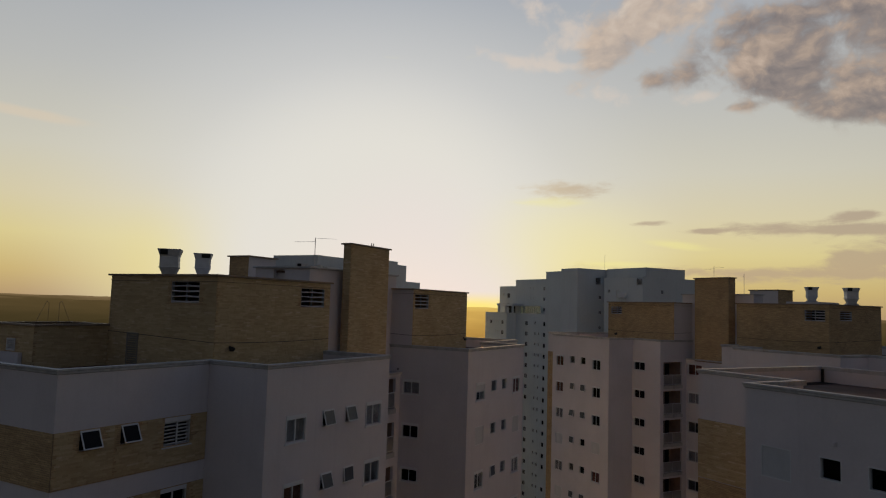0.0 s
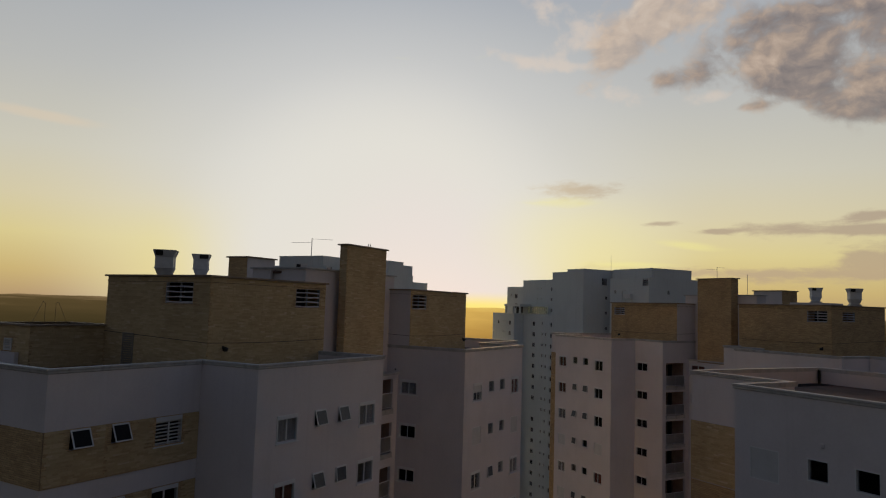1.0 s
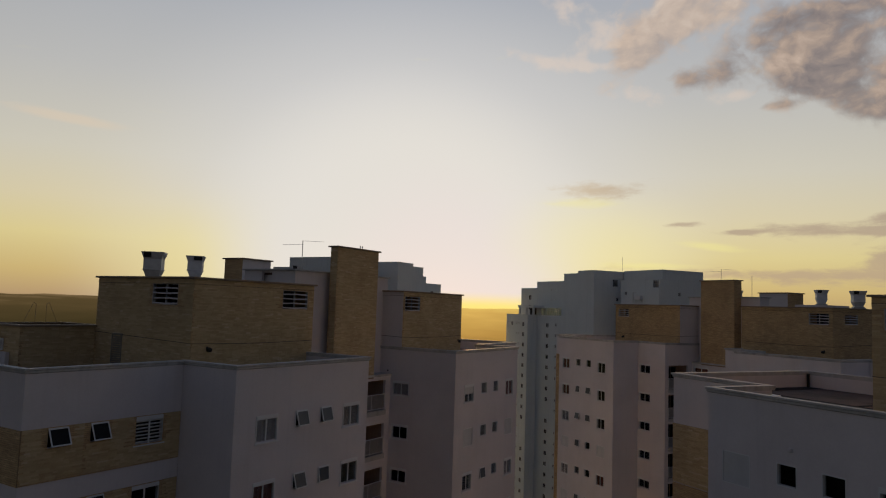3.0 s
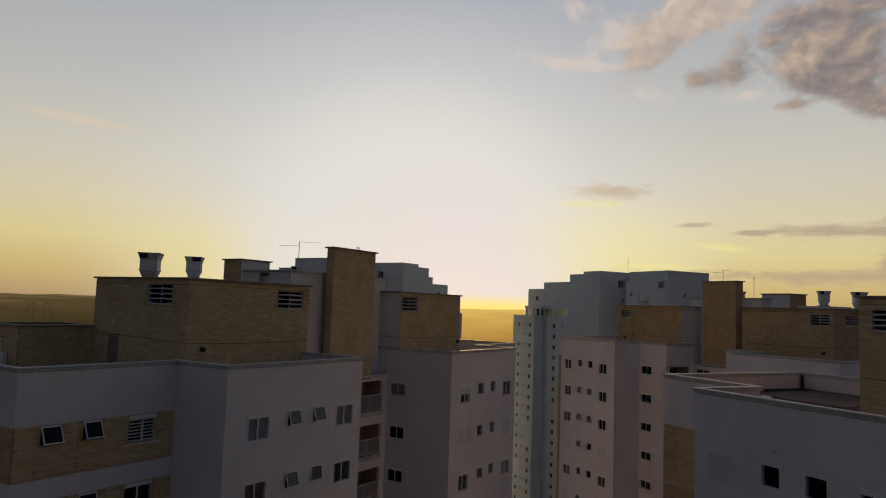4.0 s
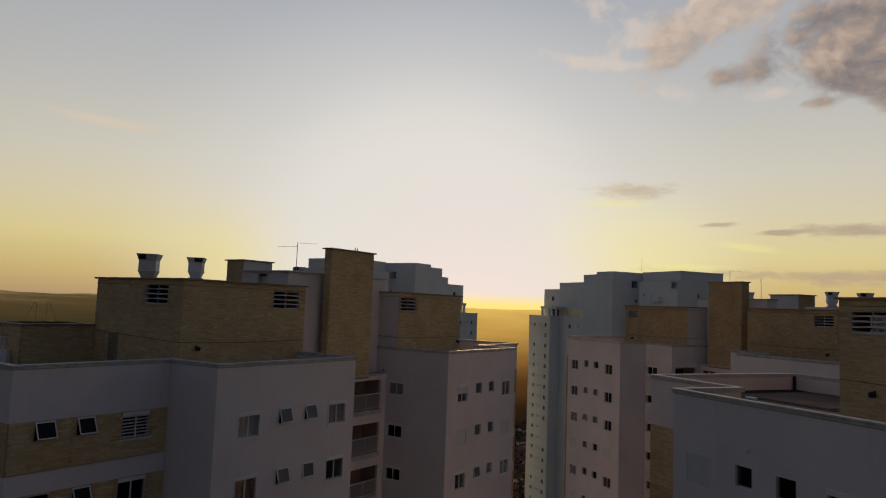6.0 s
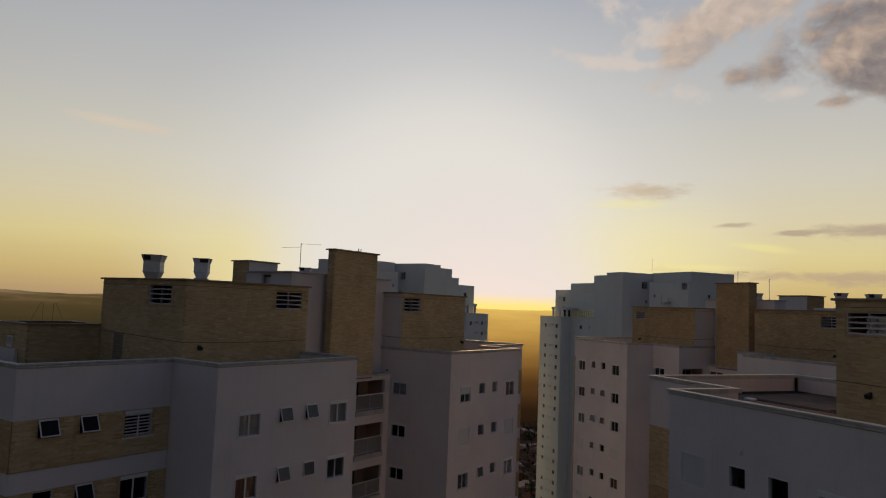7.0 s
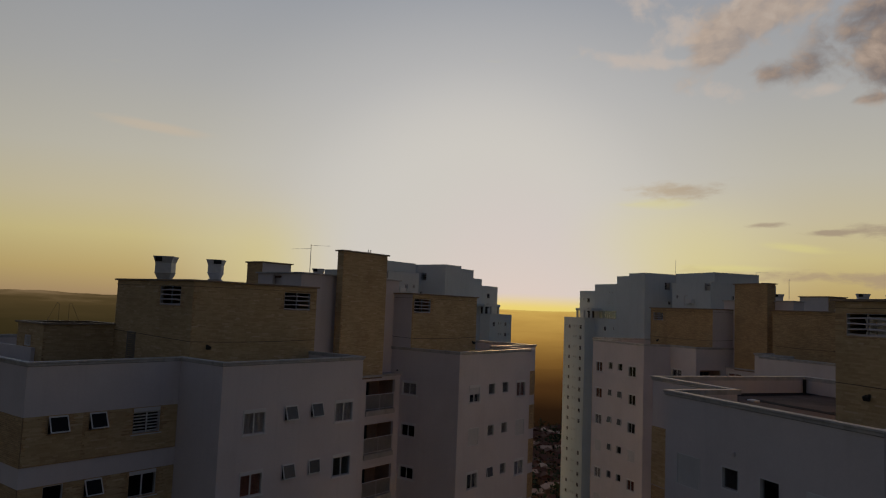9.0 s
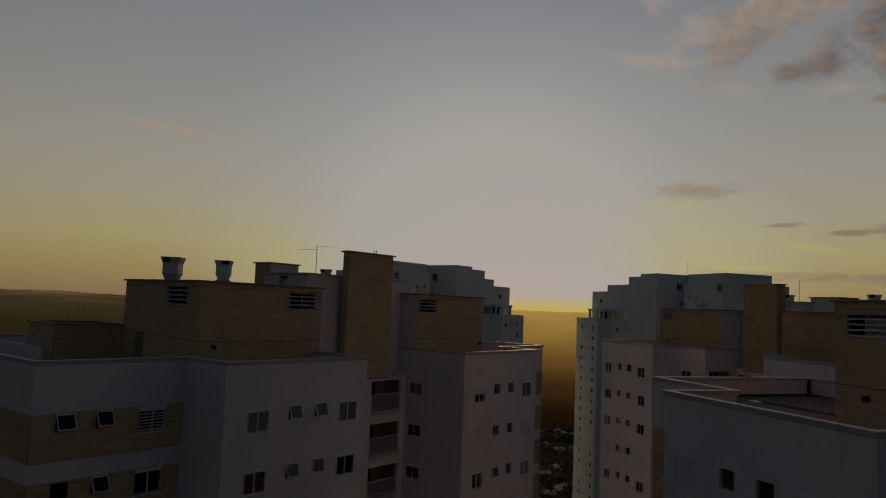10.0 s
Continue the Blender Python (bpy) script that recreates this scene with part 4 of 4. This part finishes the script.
for k in range(9):
    bm = bmesh.new()
    block(bm, -0.21, 0.21, -0.28, 0.28, 0.0, 0.27, None, 0.075)
    bmesh.ops.bevel(bm, geom=bm.edges[:], offset=0.02, segments=1, affect="EDGES")
    sack = new("sack", mesh_of("sack", bm, SACK))
    sack.matrix_world = Matrix.Translation(B1.o) @ B1.seat(29.78 - 0.45 * (k % 3), -2.42, -0.24 + 0.27 * (k // 3), "n")
    tagged(sack, "pale plump sack stacked behind a louvre", "sack", "stacked sacks")


# ---- towers farther off ----
FAR_KITS = {}


def far_kit(w, h):
    key = (w, h)
    if key not in FAR_KITS:
        bm = bmesh.new()
        ring_frame(bm, w + 0.06, h + 0.06, 0.05, -0.12, 0.02)
        block(bm, -0.025, 0.025, -0.1, -0.05, -h, 0)
        quad(bm, [(-w / 2, -0.12, -h), (w / 2, -0.12, -h), (w / 2, -0.12, 0), (-w / 2, -0.12, 0)]).material_index = 1
        FAR_KITS[key] = mesh_of("window", bm, [ALU, DARK_GLASS])
    return FAR_KITS[key]


def far_tower(fr, label, blocks, vents=(), near_vents=()):
    """A stepped tower of plain blocks; each: s0, s1, n0, n1, top, window columns on the front and on the near end."""
    root = thing("apartment_tower", fr.o, label, "apartment building", "apartment towers")
    for s0, s1, n0, n1, top, front, near in blocks:
        rows = [top - 2.1 - STOREY * k for k in range(int((top + Z0) / STOREY) - 1)]
        pick = {c: [z for z in rows if chance.random() < 0.86] for c in range(len(front) + len(near))}
        pick = {c: [z for z in zs if z < 4.4 or not vents] for c, zs in pick.items()}
        hs_f = [(a, b, z - h, z) for c, (a, b, h) in enumerate(front) for z in pick[c]]
        hs_n = [(a, b, z - h, z) for c, (a, b, h) in enumerate(near) for z in pick[len(front) + c]]
        for a, b, out, hs in (((s0, n1), (s1, n1), "n", hs_f + (list(vents) if s0 == -2.4 else [])), ((s0, n0 + 0.001), (s0, n1 - 0.001), "-s", hs_n + (list(near_vents) if s0 == 11.25 else [])),
                              ((s1, n0 + 0.001), (s1, n1 - 0.001), "s", ()), ((s0, n0), (s1, n0), "-n", ())):
            bm = bmesh.new()
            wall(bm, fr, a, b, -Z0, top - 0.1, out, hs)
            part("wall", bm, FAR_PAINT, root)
        plan = [(s0, n0), (s0, n1), (s1, n1), (s1, n0)]
        bm = bmesh.new()
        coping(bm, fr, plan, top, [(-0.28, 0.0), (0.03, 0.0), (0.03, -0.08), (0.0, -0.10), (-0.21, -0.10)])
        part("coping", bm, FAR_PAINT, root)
        bm = bmesh.new()
        slab(bm, fr, offset_plan(plan, -0.21), top - 0.5, top - 0.4)
        part("roof", bm, ROOFING, root)
        # unseen core inside the block, near-black in place of indoor shade
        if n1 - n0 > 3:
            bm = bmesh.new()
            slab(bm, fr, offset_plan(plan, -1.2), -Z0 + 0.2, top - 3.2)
            part("added_dark_wall", bm, DARK, root)
        for a, b, z0, z1 in hs_f:
            share("window", far_kit(round(b - a, 2), round(z1 - z0, 2)), root, fr.seat((a + b) / 2, n1, z1, "n"))
        if near_vents and s0 == 11.25:
            for a, b, z0, z1 in near_vents:
                louvre(root, fr, a, b, s0, z0, z1, "-s")
        for a, b, z0, z1 in hs_n:
            share("window", far_kit(round(b - a, 2), round(z1 - z0, 2)), root, fr.seat(s0, (a + b) / 2, z1, "-s"))
    return root


C1 = Frame((35.2, 122.8), -29.3, -1)
C2 = Frame((18.0, 196.0), -29.3, -1)
D1 = Frame((-20.55, 116.35), 29.4, 1)
D2 = Frame((-6.75, 186.0), 29.4, 1)
for one, two, words in ((C1, C2, "tall blue-grey apartment tower with a plain stepped top"), (D1, D2, "tall pale apartment tower with a stepped top, against the sun")):
    vents = [(-2.2, -0.95, 4.8, 6.0)]
    # near wing, its set-back top, deep recess, far wing, lower and upper set-back end
    root = far_tower(one, words, [
        (-2.4, 7.2, -11.6, 2.4, 6.2, [(3.6, 4.3, 0.9), (5.6, 6.1, 0.6)], [(-6.9, -6.3, 0.65), (-2.5, -1.9, 0.65)]),
        (-2.2, 7.3, -8.0, 1.5, 7.85, [], []),
        (7.25, 11.2, -9.0, -1.7, 8.0, [(9.0, 9.6, 0.7)], []),
        (11.25, 16.0, -9.0, 5.2, 8.0, [], [(-0.6, 0.0, 0.6)]),
        (16.05, 23.3, -7.5, 1.9, 6.3, [(19.6, 20.1, 0.6)], []),
        (16.05, 28.6, -12.0, -0.9, 8.1, [(24.4, 24.9, 0.6)], [])], vents, near_vents=[(-0.4, 0.8, 5.1, 6.4)])
    for s, z in ((2.3, 2.6),):
        bm = bmesh.new()
        block(bm, -0.85, 0.85, 0.0, 0.7, 0.0, 0.75, one.seat(s, 2.4, z, "n"), 0.03)
        cooler = part("cooler_box", bm, ALU, root, "white cooling unit on the wall")
        for x in (-0.8, 0.8):
            bm = bmesh.new()
            tube(bm, one.seat(s, 2.4, z, "n") @ Vector((x, 0.35, 0)), one.seat(s, 2.4, z, "n") @ Vector((x, 0.02, -0.6)), 0.04)
            part("bracket", bm, METAL, cooler)
    for lo, hi, z0, z1 in vents:
        louvre(root, one, lo, hi, 2.4, z0, z1, "n")
    # a pipe that bends over the wall
    bm = bmesh.new()
    for p, q in (((3.9, 2.5, 2.2), (3.9, 2.5, 3.9)), ((3.9, 2.5, 3.9), (3.2, 2.5, 4.0))):
        tube(bm, one.at(*p), one.at(*q), 0.07)
    part("pipe", bm, METAL, root, "bent pipe on the wall")
    # balcony box low in the recess
    bm = bmesh.new()
    block(bm, -1.3, 1.3, 0.0, 0.9, -3.7, -2.4, one.seat(9.2, -1.7, 0.0, "n"))
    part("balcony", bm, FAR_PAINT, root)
    rear = far_tower(two, words, [
        (0.0, 10.9, -15.0, -0.4, -1.0, [(9.6, 10.0, 0.6), (7.4, 8.4, 1.0), (5.3, 5.7, 0.6), (4.2, 4.6, 0.6), (1.6, 2.7, 1.1)], []),
        (4.4, 15.0, -16.0, -8.0, 6.8, [(12.6, 13.1, 0.7), (9.6, 11.0, 1.3)], []),
        (-20.0, 2.6, -15.0, -5.1, 8.4, [(-4.6, -4.2, 0.5), (-6.2, -5.8, 0.5), (-11.0, -10.2, 0.9)], []),
        (-20.0, -0.05, -5.05, -3.5, -1.0, [(-9.2, -8.6, 0.7), (-10.8, -10.2, 0.7), (-5.6, -4.4, 1.1), (-14.2, -12.4, 1.1)], [])])
    # pergola on the lower roof: beam, posts and a back wall with its shade painted near-black
    bm = bmesh.new()
    slab(bm, two, [(-1.5, -4.9), (-1.5, -1.2), (6.2, -1.2), (6.2, -4.9)], 0.95, 1.6)
    part("terrace_beam", bm, FAR_PAINT, rear)
    for s in (-1.2, 2.2, 5.7):
        bm = bmesh.new()
        slab(bm, two, [(s, -1.9), (s, -1.4), (s + 0.4, -1.4), (s + 0.4, -1.9)], -1.0, 0.95)
        part("post", bm, FAR_PAINT, rear)
    # the shade under the beam is this wall's near-black colour
    bm = bmesh.new()
    slab(bm, two, [(-0.04, -7.9), (-0.04, -5.2), (6.0, -5.2), (6.0, -7.9)], -1.0, 0.94)
    part("terrace_shade_wall", bm, DARK, rear)

GREEN_GLASS = glass_material("green_terrace_glass", (0.55, 0.70, 0.66), 0.2)
for fr in (C2, D2):
    screen = thing("terrace_screen", fr.o, "greenish glass screen round a roof terrace", "glass screen", "terrace screens")
    for a, b in zip(range(-11, -2), range(-10, -1)):
        bm = bmesh.new()
        slab(bm, fr, [(a + 0.04, -3.64), (a + 0.04, -3.6), (b - 0.04, -3.6), (b - 0.04, -3.64)], -0.95, 1.0)
        part("pane", bm, GREEN_GLASS, screen)
        bm = bmesh.new()
        slab(bm, fr, [(a - 0.03, -3.66), (a - 0.03, -3.58), (a + 0.03, -3.58), (a + 0.03, -3.66)], -1.0, 1.1)
        part("post", bm, METAL, screen)
    bm = bmesh.new()
    tube(bm, fr.at(-11.1, -3.62, 1.1), fr.at(-1.9, -3.62, 1.1), 0.06)
    part("handrail", bm, METAL, screen)
antenna(C1, 13.0, -3.0, 7.7, 11.0, 0, 0.05)

# ---- ground, town and distance ----
GROUND = material("dry_fields_and_scrub", (0.065, 0.04, 0.02), 0.95, vary=0.8, scale=0.012, grain=0.15, bump=0.0, tint=(0.024, 0.02, 0.010), spec=0.0)
bm = bmesh.new()
STEPS = 40
grid = [[bm.verts.new((-4000 + 8000 * i / STEPS, -3200 + 7900 * j / STEPS,
                       4.0 * noise.noise((i * 0.35, j * 0.35, 3)) if abs(-3200 + 7900 * j / STEPS) > 500 or abs(-4000 + 8000 * i / STEPS) > 500 else 0.0)) for j in range(STEPS + 1)] for i in range(STEPS + 1)]
for i in range(STEPS):
    for j in range(STEPS):
        bm.faces.new((grid[i][j], grid[i + 1][j], grid[i + 1][j + 1], grid[i][j + 1]))
ground = new("ground", mesh_of("ground", bm, GROUND))
tagged(ground, "dry green-brown fields and scrub below the towers", "ground", kind="structure")


def painted_haze_material():
    """Distant land with lit evening air painted into its emission: paler towards the horizon, golden under the sun."""
    mat = bpy.data.materials.new("land_with_painted_haze")
    mat.use_nodes = True
    n = Nodes(mat.node_tree)
    co = n.add("ShaderNodeTexCoord").outputs["Object"]
    sep = n.add("ShaderNodeSeparateXYZ")
    n.put(sep.inputs[0], co)
    x, y, z = sep.outputs
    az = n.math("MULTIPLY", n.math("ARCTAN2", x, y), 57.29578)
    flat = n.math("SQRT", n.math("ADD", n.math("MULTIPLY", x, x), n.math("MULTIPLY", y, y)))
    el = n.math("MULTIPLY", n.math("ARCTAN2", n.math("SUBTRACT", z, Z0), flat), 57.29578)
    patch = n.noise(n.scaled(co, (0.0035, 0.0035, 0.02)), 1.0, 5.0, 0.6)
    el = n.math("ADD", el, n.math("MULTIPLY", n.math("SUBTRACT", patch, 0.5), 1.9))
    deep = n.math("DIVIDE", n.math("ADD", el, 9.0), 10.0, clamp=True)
    # haze and sun glow are put into these emission colours, by height and azimuth
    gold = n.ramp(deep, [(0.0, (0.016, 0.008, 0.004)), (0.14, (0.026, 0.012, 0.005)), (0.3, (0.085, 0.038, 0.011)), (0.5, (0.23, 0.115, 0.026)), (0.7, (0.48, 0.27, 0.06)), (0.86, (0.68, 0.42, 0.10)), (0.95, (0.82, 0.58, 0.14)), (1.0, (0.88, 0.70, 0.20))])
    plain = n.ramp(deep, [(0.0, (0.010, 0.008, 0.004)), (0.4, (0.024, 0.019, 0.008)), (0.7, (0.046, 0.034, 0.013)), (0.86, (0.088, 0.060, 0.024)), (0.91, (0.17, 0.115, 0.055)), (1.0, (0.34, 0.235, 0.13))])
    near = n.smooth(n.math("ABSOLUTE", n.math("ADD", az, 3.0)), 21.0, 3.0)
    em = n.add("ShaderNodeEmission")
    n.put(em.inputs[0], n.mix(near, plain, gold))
    out = n.add("ShaderNodeOutputMaterial")
    n.put(out.inputs[0], em.outputs[0])
    return mat


HAZE = painted_haze_material()


def ridge(dist, el, swing, seed, lift=0.0):
    """A far line of land, as a broad sloping bank with an uneven crest."""
    bm = bmesh.new()
    rows = []
    for k in range(281):
        a = radians(-70 + k / 2)
        e = el + swing * noise.fractal((k * 0.06, seed, 0), 0.7, 2.0, 6) + lift * max(0.0, -(k / 2 - 62) / 30)
        d = dist * (1 + 0.03 * noise.noise((k * 0.1, seed, 5)))
        x, y = math.sin(a), math.cos(a)
        rows.append([bm.verts.new((x * (d - dist * 0.2), y * (d - dist * 0.2), -6)), bm.verts.new((x * d, y * d, Z0 + d * math.tan(radians(e)))), bm.verts.new((x * d * 1.04, y * d * 1.04, -6))])
    for r0, r1 in zip(rows, rows[1:]):
        for j in range(2):
            bm.faces.new((r0[j], r1[j], r1[j + 1], r0[j + 1]))
    for f in bm.faces:
        f.smooth = True
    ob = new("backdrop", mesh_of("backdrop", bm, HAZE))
    tagged(ob, "self-lit hills on the evening horizon with painted golden haze", "hills", kind="structure")


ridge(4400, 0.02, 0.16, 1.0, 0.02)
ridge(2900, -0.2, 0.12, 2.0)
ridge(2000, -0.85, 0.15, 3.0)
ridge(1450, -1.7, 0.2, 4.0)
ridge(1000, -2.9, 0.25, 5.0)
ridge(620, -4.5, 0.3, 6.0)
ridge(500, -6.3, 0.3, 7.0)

HOUSE_WALL = material("house_wall", (0.36, 0.20, 0.12), 0.85, vary=0.6)
HOUSE_ROOF = material("house_roof", (0.14, 0.05, 0.025), 0.85, vary=0.6)
rng = random.Random(11)


PALE_ROOF = material("pale_roof", (0.6, 0.40, 0.29), 0.8, vary=0.5, spec=0.2)


def house(x, y, w, d, h, turn, roof):
    root = thing("house", (x, y, 0), "small pale house with a pale sheet roof" if roof is PALE_ROOF else "small pale house with a brown pitched roof", "house", "houses of the town")
    root.rotation_euler = (0, 0, turn)
    bm = bmesh.new()
    block(bm, -w / 2, w / 2, -d / 2, d / 2, 0, h)
    part("wall", bm, HOUSE_WALL, root)
    bm = bmesh.new()
    e = 0.4
    pts = [Vector(p) for p in ((-w / 2 - e, -d / 2 - e, h), (w / 2 + e, -d / 2 - e, h), (w / 2 + e, d / 2 + e, h), (-w / 2 - e, d / 2 + e, h), (-w / 2 - e, 0, h + d * 0.28), (w / 2 + e, 0, h + d * 0.28))]
    v = [bm.verts.new(p) for p in pts]
    for f in ((0, 1, 5, 4), (2, 3, 4, 5), (0, 4, 3), (1, 2, 5), (3, 2, 1, 0)):
        bm.faces.new([v[i] for i in f])
    part("roof", bm, roof, root)
    for k in (-1, 1):
        bm = bmesh.new()
        block(bm, k * w / 4 - 0.6, k * w / 4 + 0.6, -d / 2 - 0.05, -d / 2 + 0.02, 1.0, 2.2)
        part("window", bm, DARK, root)


for k in range(170):
    dist, a = rng.uniform(250, 425), radians(rng.uniform(-2.5, 4.5))
    house(dist * math.sin(a) + rng.uniform(-3, 3), dist * math.cos(a), rng.uniform(4, 6.5), rng.uniform(3.5, 5), rng.uniform(2.4, 3.4), rng.choice((0.3, 1.87)) + rng.uniform(-0.1, 0.1), PALE_ROOF if rng.random() < 0.18 else HOUSE_ROOF)
LEAF = material("dark_leaves", (0.05, 0.06, 0.02), 0.9, vary=0.7, scale=0.5)
bm = bmesh.new()
for k in range(240):
    dist, a = rng.uniform(240, 440), radians(rng.uniform(-4, 6))
    c = Vector((dist * math.sin(a), dist * math.cos(a), rng.uniform(2.0, 4.5)))
    for j in range(16):
        p = c + Vector((rng.gauss(0, 1.4), rng.gauss(0, 1.4), rng.gauss(0, 1.1)))
        r = rng.uniform(0.5, 1.1)
        v = [bm.verts.new(p + Vector((rng.uniform(-r, r), rng.uniform(-r, r), rng.uniform(-r, r)))) for _ in range(4)]
        for f in ((0, 1, 2), (0, 2, 3), (0, 3, 1), (1, 3, 2)):
            bm.faces.new([v[i] for i in f])
trees = new("tree_clumps", mesh_of("tree_clumps", bm, LEAF))
tagged(trees, "dark clumps of trees between the houses", "trees", kind="stuff")

# ---- split-brick slips of the nearer walls, laid in courses ----
def slip_material():
    mat = bpy.data.materials.new("single_brick_slips")
    mat.use_nodes = True
    n = Nodes(mat.node_tree)
    geo = n.add("ShaderNodeNewGeometry")
    own = n.math("FRACT", n.math("ADD", geo.outputs["Random Per Island"], n.add("ShaderNodeObjectInfo").outputs["Random"]))
    col = n.ramp(own, [(0.0, (0.48, 0.355, 0.20)), (0.3, (0.53, 0.40, 0.228)), (0.7, (0.575, 0.437, 0.252)), (0.95, (0.615, 0.475, 0.28)), (1.0, (0.67, 0.54, 0.35))])
    big = n.noise(geo.outputs["Position"], 0.6, 5.0, 0.6)
    col = n.mix(n.math("MULTIPLY", n.smooth(big, 0.42, 0.75), 0.5), col, n.mix(1.0, col, (0.70, 0.68, 0.68), "MULTIPLY"))
    grain = n.noise(n.scaled(geo.outputs["Position"], (1.0, 1.0, 3.0)), 14.0, 4.0, 0.65)
    col = n.mix(n.math("MULTIPLY", n.smooth(grain, 0.35, 0.75), 0.4), col, n.mix(1.0, col, (0.68, 0.66, 0.64), "MULTIPLY"))
    shader = n.add("ShaderNodeBsdfPrincipled")
    n.put(shader.inputs["Base Color"], col)
    shader.inputs["Roughness"].default_value = 0.88
    shader.inputs["Specular IOR Level"].default_value = 0.25
    b = n.add("ShaderNodeBump")
    b.inputs["Strength"].default_value, b.inputs["Distance"].default_value = 0.5, 0.012
    n.put(b.inputs["Height"], grain)
    n.put(shader.inputs["Normal"], b.outputs[0])
    out = n.add("ShaderNodeOutputMaterial")
    n.put(out.inputs[0], shader.outputs[0])
    return mat


SLIP = slip_material()
COURSE = 0.075
SLIP_SIZES = [(w, d) for w in (0.22, 0.31, 0.40, 0.52) for d in (0.007, 0.010, 0.014)]
SLIP_MESHES = {}
for w, d in SLIP_SIZES:
    bm = bmesh.new()
    block(bm, -w / 2 + 0.003, w / 2 - 0.003, 0.0, d, -COURSE / 2 + 0.003, COURSE / 2 - 0.003)
    SLIP_MESHES[w, d] = mesh_of("brick", bm, SLIP)
slip_rng = random.Random(23)


def brick_slips(parent, fr, a, b, z0, z1, out, holes=(), proud=0.0, singles=0):
    """Courses of slips on a wall from plan point a to b, left open at its holes; the first ones are single parts, the rest one part."""
    k = 0 if abs(a[0] - b[0]) > abs(a[1] - b[1]) else 1
    lo, hi = min(a[k], b[k]), max(a[k], b[k])
    verts, faces, done = [], [], 0
    o = {"n": fr.n, "-n": -fr.n, "s": fr.u, "-s": -fr.u}[out]
    z = z1 - COURSE / 2
    while z - COURSE / 2 >= z0 - 0.01:
        c = hi
        while c > lo + 0.02:
            w, d = slip_rng.choice(SLIP_SIZES)
            if c - w < lo:
                w = 0.22
            if c - w < lo - 0.03:
                break
            mid = c - w / 2
            c -= w
            if any(mid + w / 2 > h[0] - 0.03 and mid - w / 2 < h[1] + 0.03 and z + COURSE / 2 > h[2] - 0.03 and z - COURSE / 2 < h[3] + 0.03 for h in holes):
                continue
            m = fr.seat(mid, a[1], z, out) if k == 0 else fr.seat(a[0], mid, z, out)
            m = Matrix.Translation(o * proud) @ m
            if done < singles:
                share("brick", SLIP_MESHES[w, d], parent, m)
                done += 1
                continue
            first = len(verts)
            x, h = w / 2 - 0.003, COURSE / 2 - 0.003
            verts += [m @ Vector(p) for p in ((-x, 0, -h), (x, 0, -h), (x, 0, h), (-x, 0, h), (-x, d, -h), (x, d, -h), (x, d, h), (-x, d, h))]
            faces += [[first + i for i in f] for f in ((4, 7, 6, 5), (0, 4, 5, 1), (1, 5, 6, 2), (2, 6, 7, 3), (3, 7, 4, 0))]
        z -= COURSE
    me = bpy.data.meshes.new("brick_coursing")
    me.from_pydata(verts, [], faces)
    me.materials.append(SLIP)
    ob = new("brick_coursing", me)
    ob.parent = parent
    tagged(ob, "brown split-brick facing laid in thin courses", kind="stuff")


brick_slips(TOWERS["A"], A, (2.4, 0), (6.86, 0), *BAND[0][::-1], "n", [(lo, hi, HEAD - h, HEAD) for lo, hi, h in ((0.98, 1.78, 0.74), (2.67, 3.43, 0.74), (4.67, 5.98, 1.14))], 0.033, 300)
brick_slips(TOWERS["A"], A, (0.0, 0), (2.4, 0), *BAND[0][::-1], "n", [(0.98, 1.78, HEAD - 0.74, HEAD)], 0.033)
brick_slips(TOWERS["A"], A, (0.0, 0), (6.86, 0), *BAND[1][::-1], "n", [(lo, hi, HEAD - STOREY - h, HEAD - STOREY) for lo, hi, h in ((0.98, 1.78, 0.74), (2.67, 3.43, 0.74), (4.67, 5.98, 1.14))], 0.033)
brick_slips(TOWERS["A"], A, (7.9, -0.9), (16.2, -0.9), -3.45, 1.1, "n", [(13.77, 15.68, -0.21, 0.78)])
brick_slips(TOWERS["A"], A, (7.9, -8.5), (7.9, -0.9), -3.45, 1.1, "-s", [(-3.93, -2.04, -0.15, 0.84)])
brick_slips(TOWERS["A"], A, (25.12, -0.9), (33.0, -0.9), -3.45, 1.1, "n", [(25.35, 27.15, -0.16, 0.80)])
brick_slips(TOWERS["A"], A, (19.05, -1.7), (23.2, -1.7), -4.55, 3.62, "n")
brick_slips(TOWERS["A"], A, (19.05, -2.25), (19.05, -1.7), -4.55, 3.62, "-s")
brick_slips(low, A, (4.1, -8.52), (8.05, -8.52), -3.45, -1.46, "n")
brick_slips(low, A, (4.1, -11.75), (4.1, -8.52), -3.45, -1.46, "-s", [(-10.65, -9.95, -2.7, -2.05)])
brick_slips(TOWERS["B1"], B1, (34.3, 0), (39.4, 0), -7.66, HEAD - 0.08, "n", (), 0.033, 300)
brick_slips(TOWERS["B1"], B1, (21.4, -1.9), (31.0, -1.9), -3.45, 1.1, "n", [(28.9, 30.5, -0.16, 0.66)])
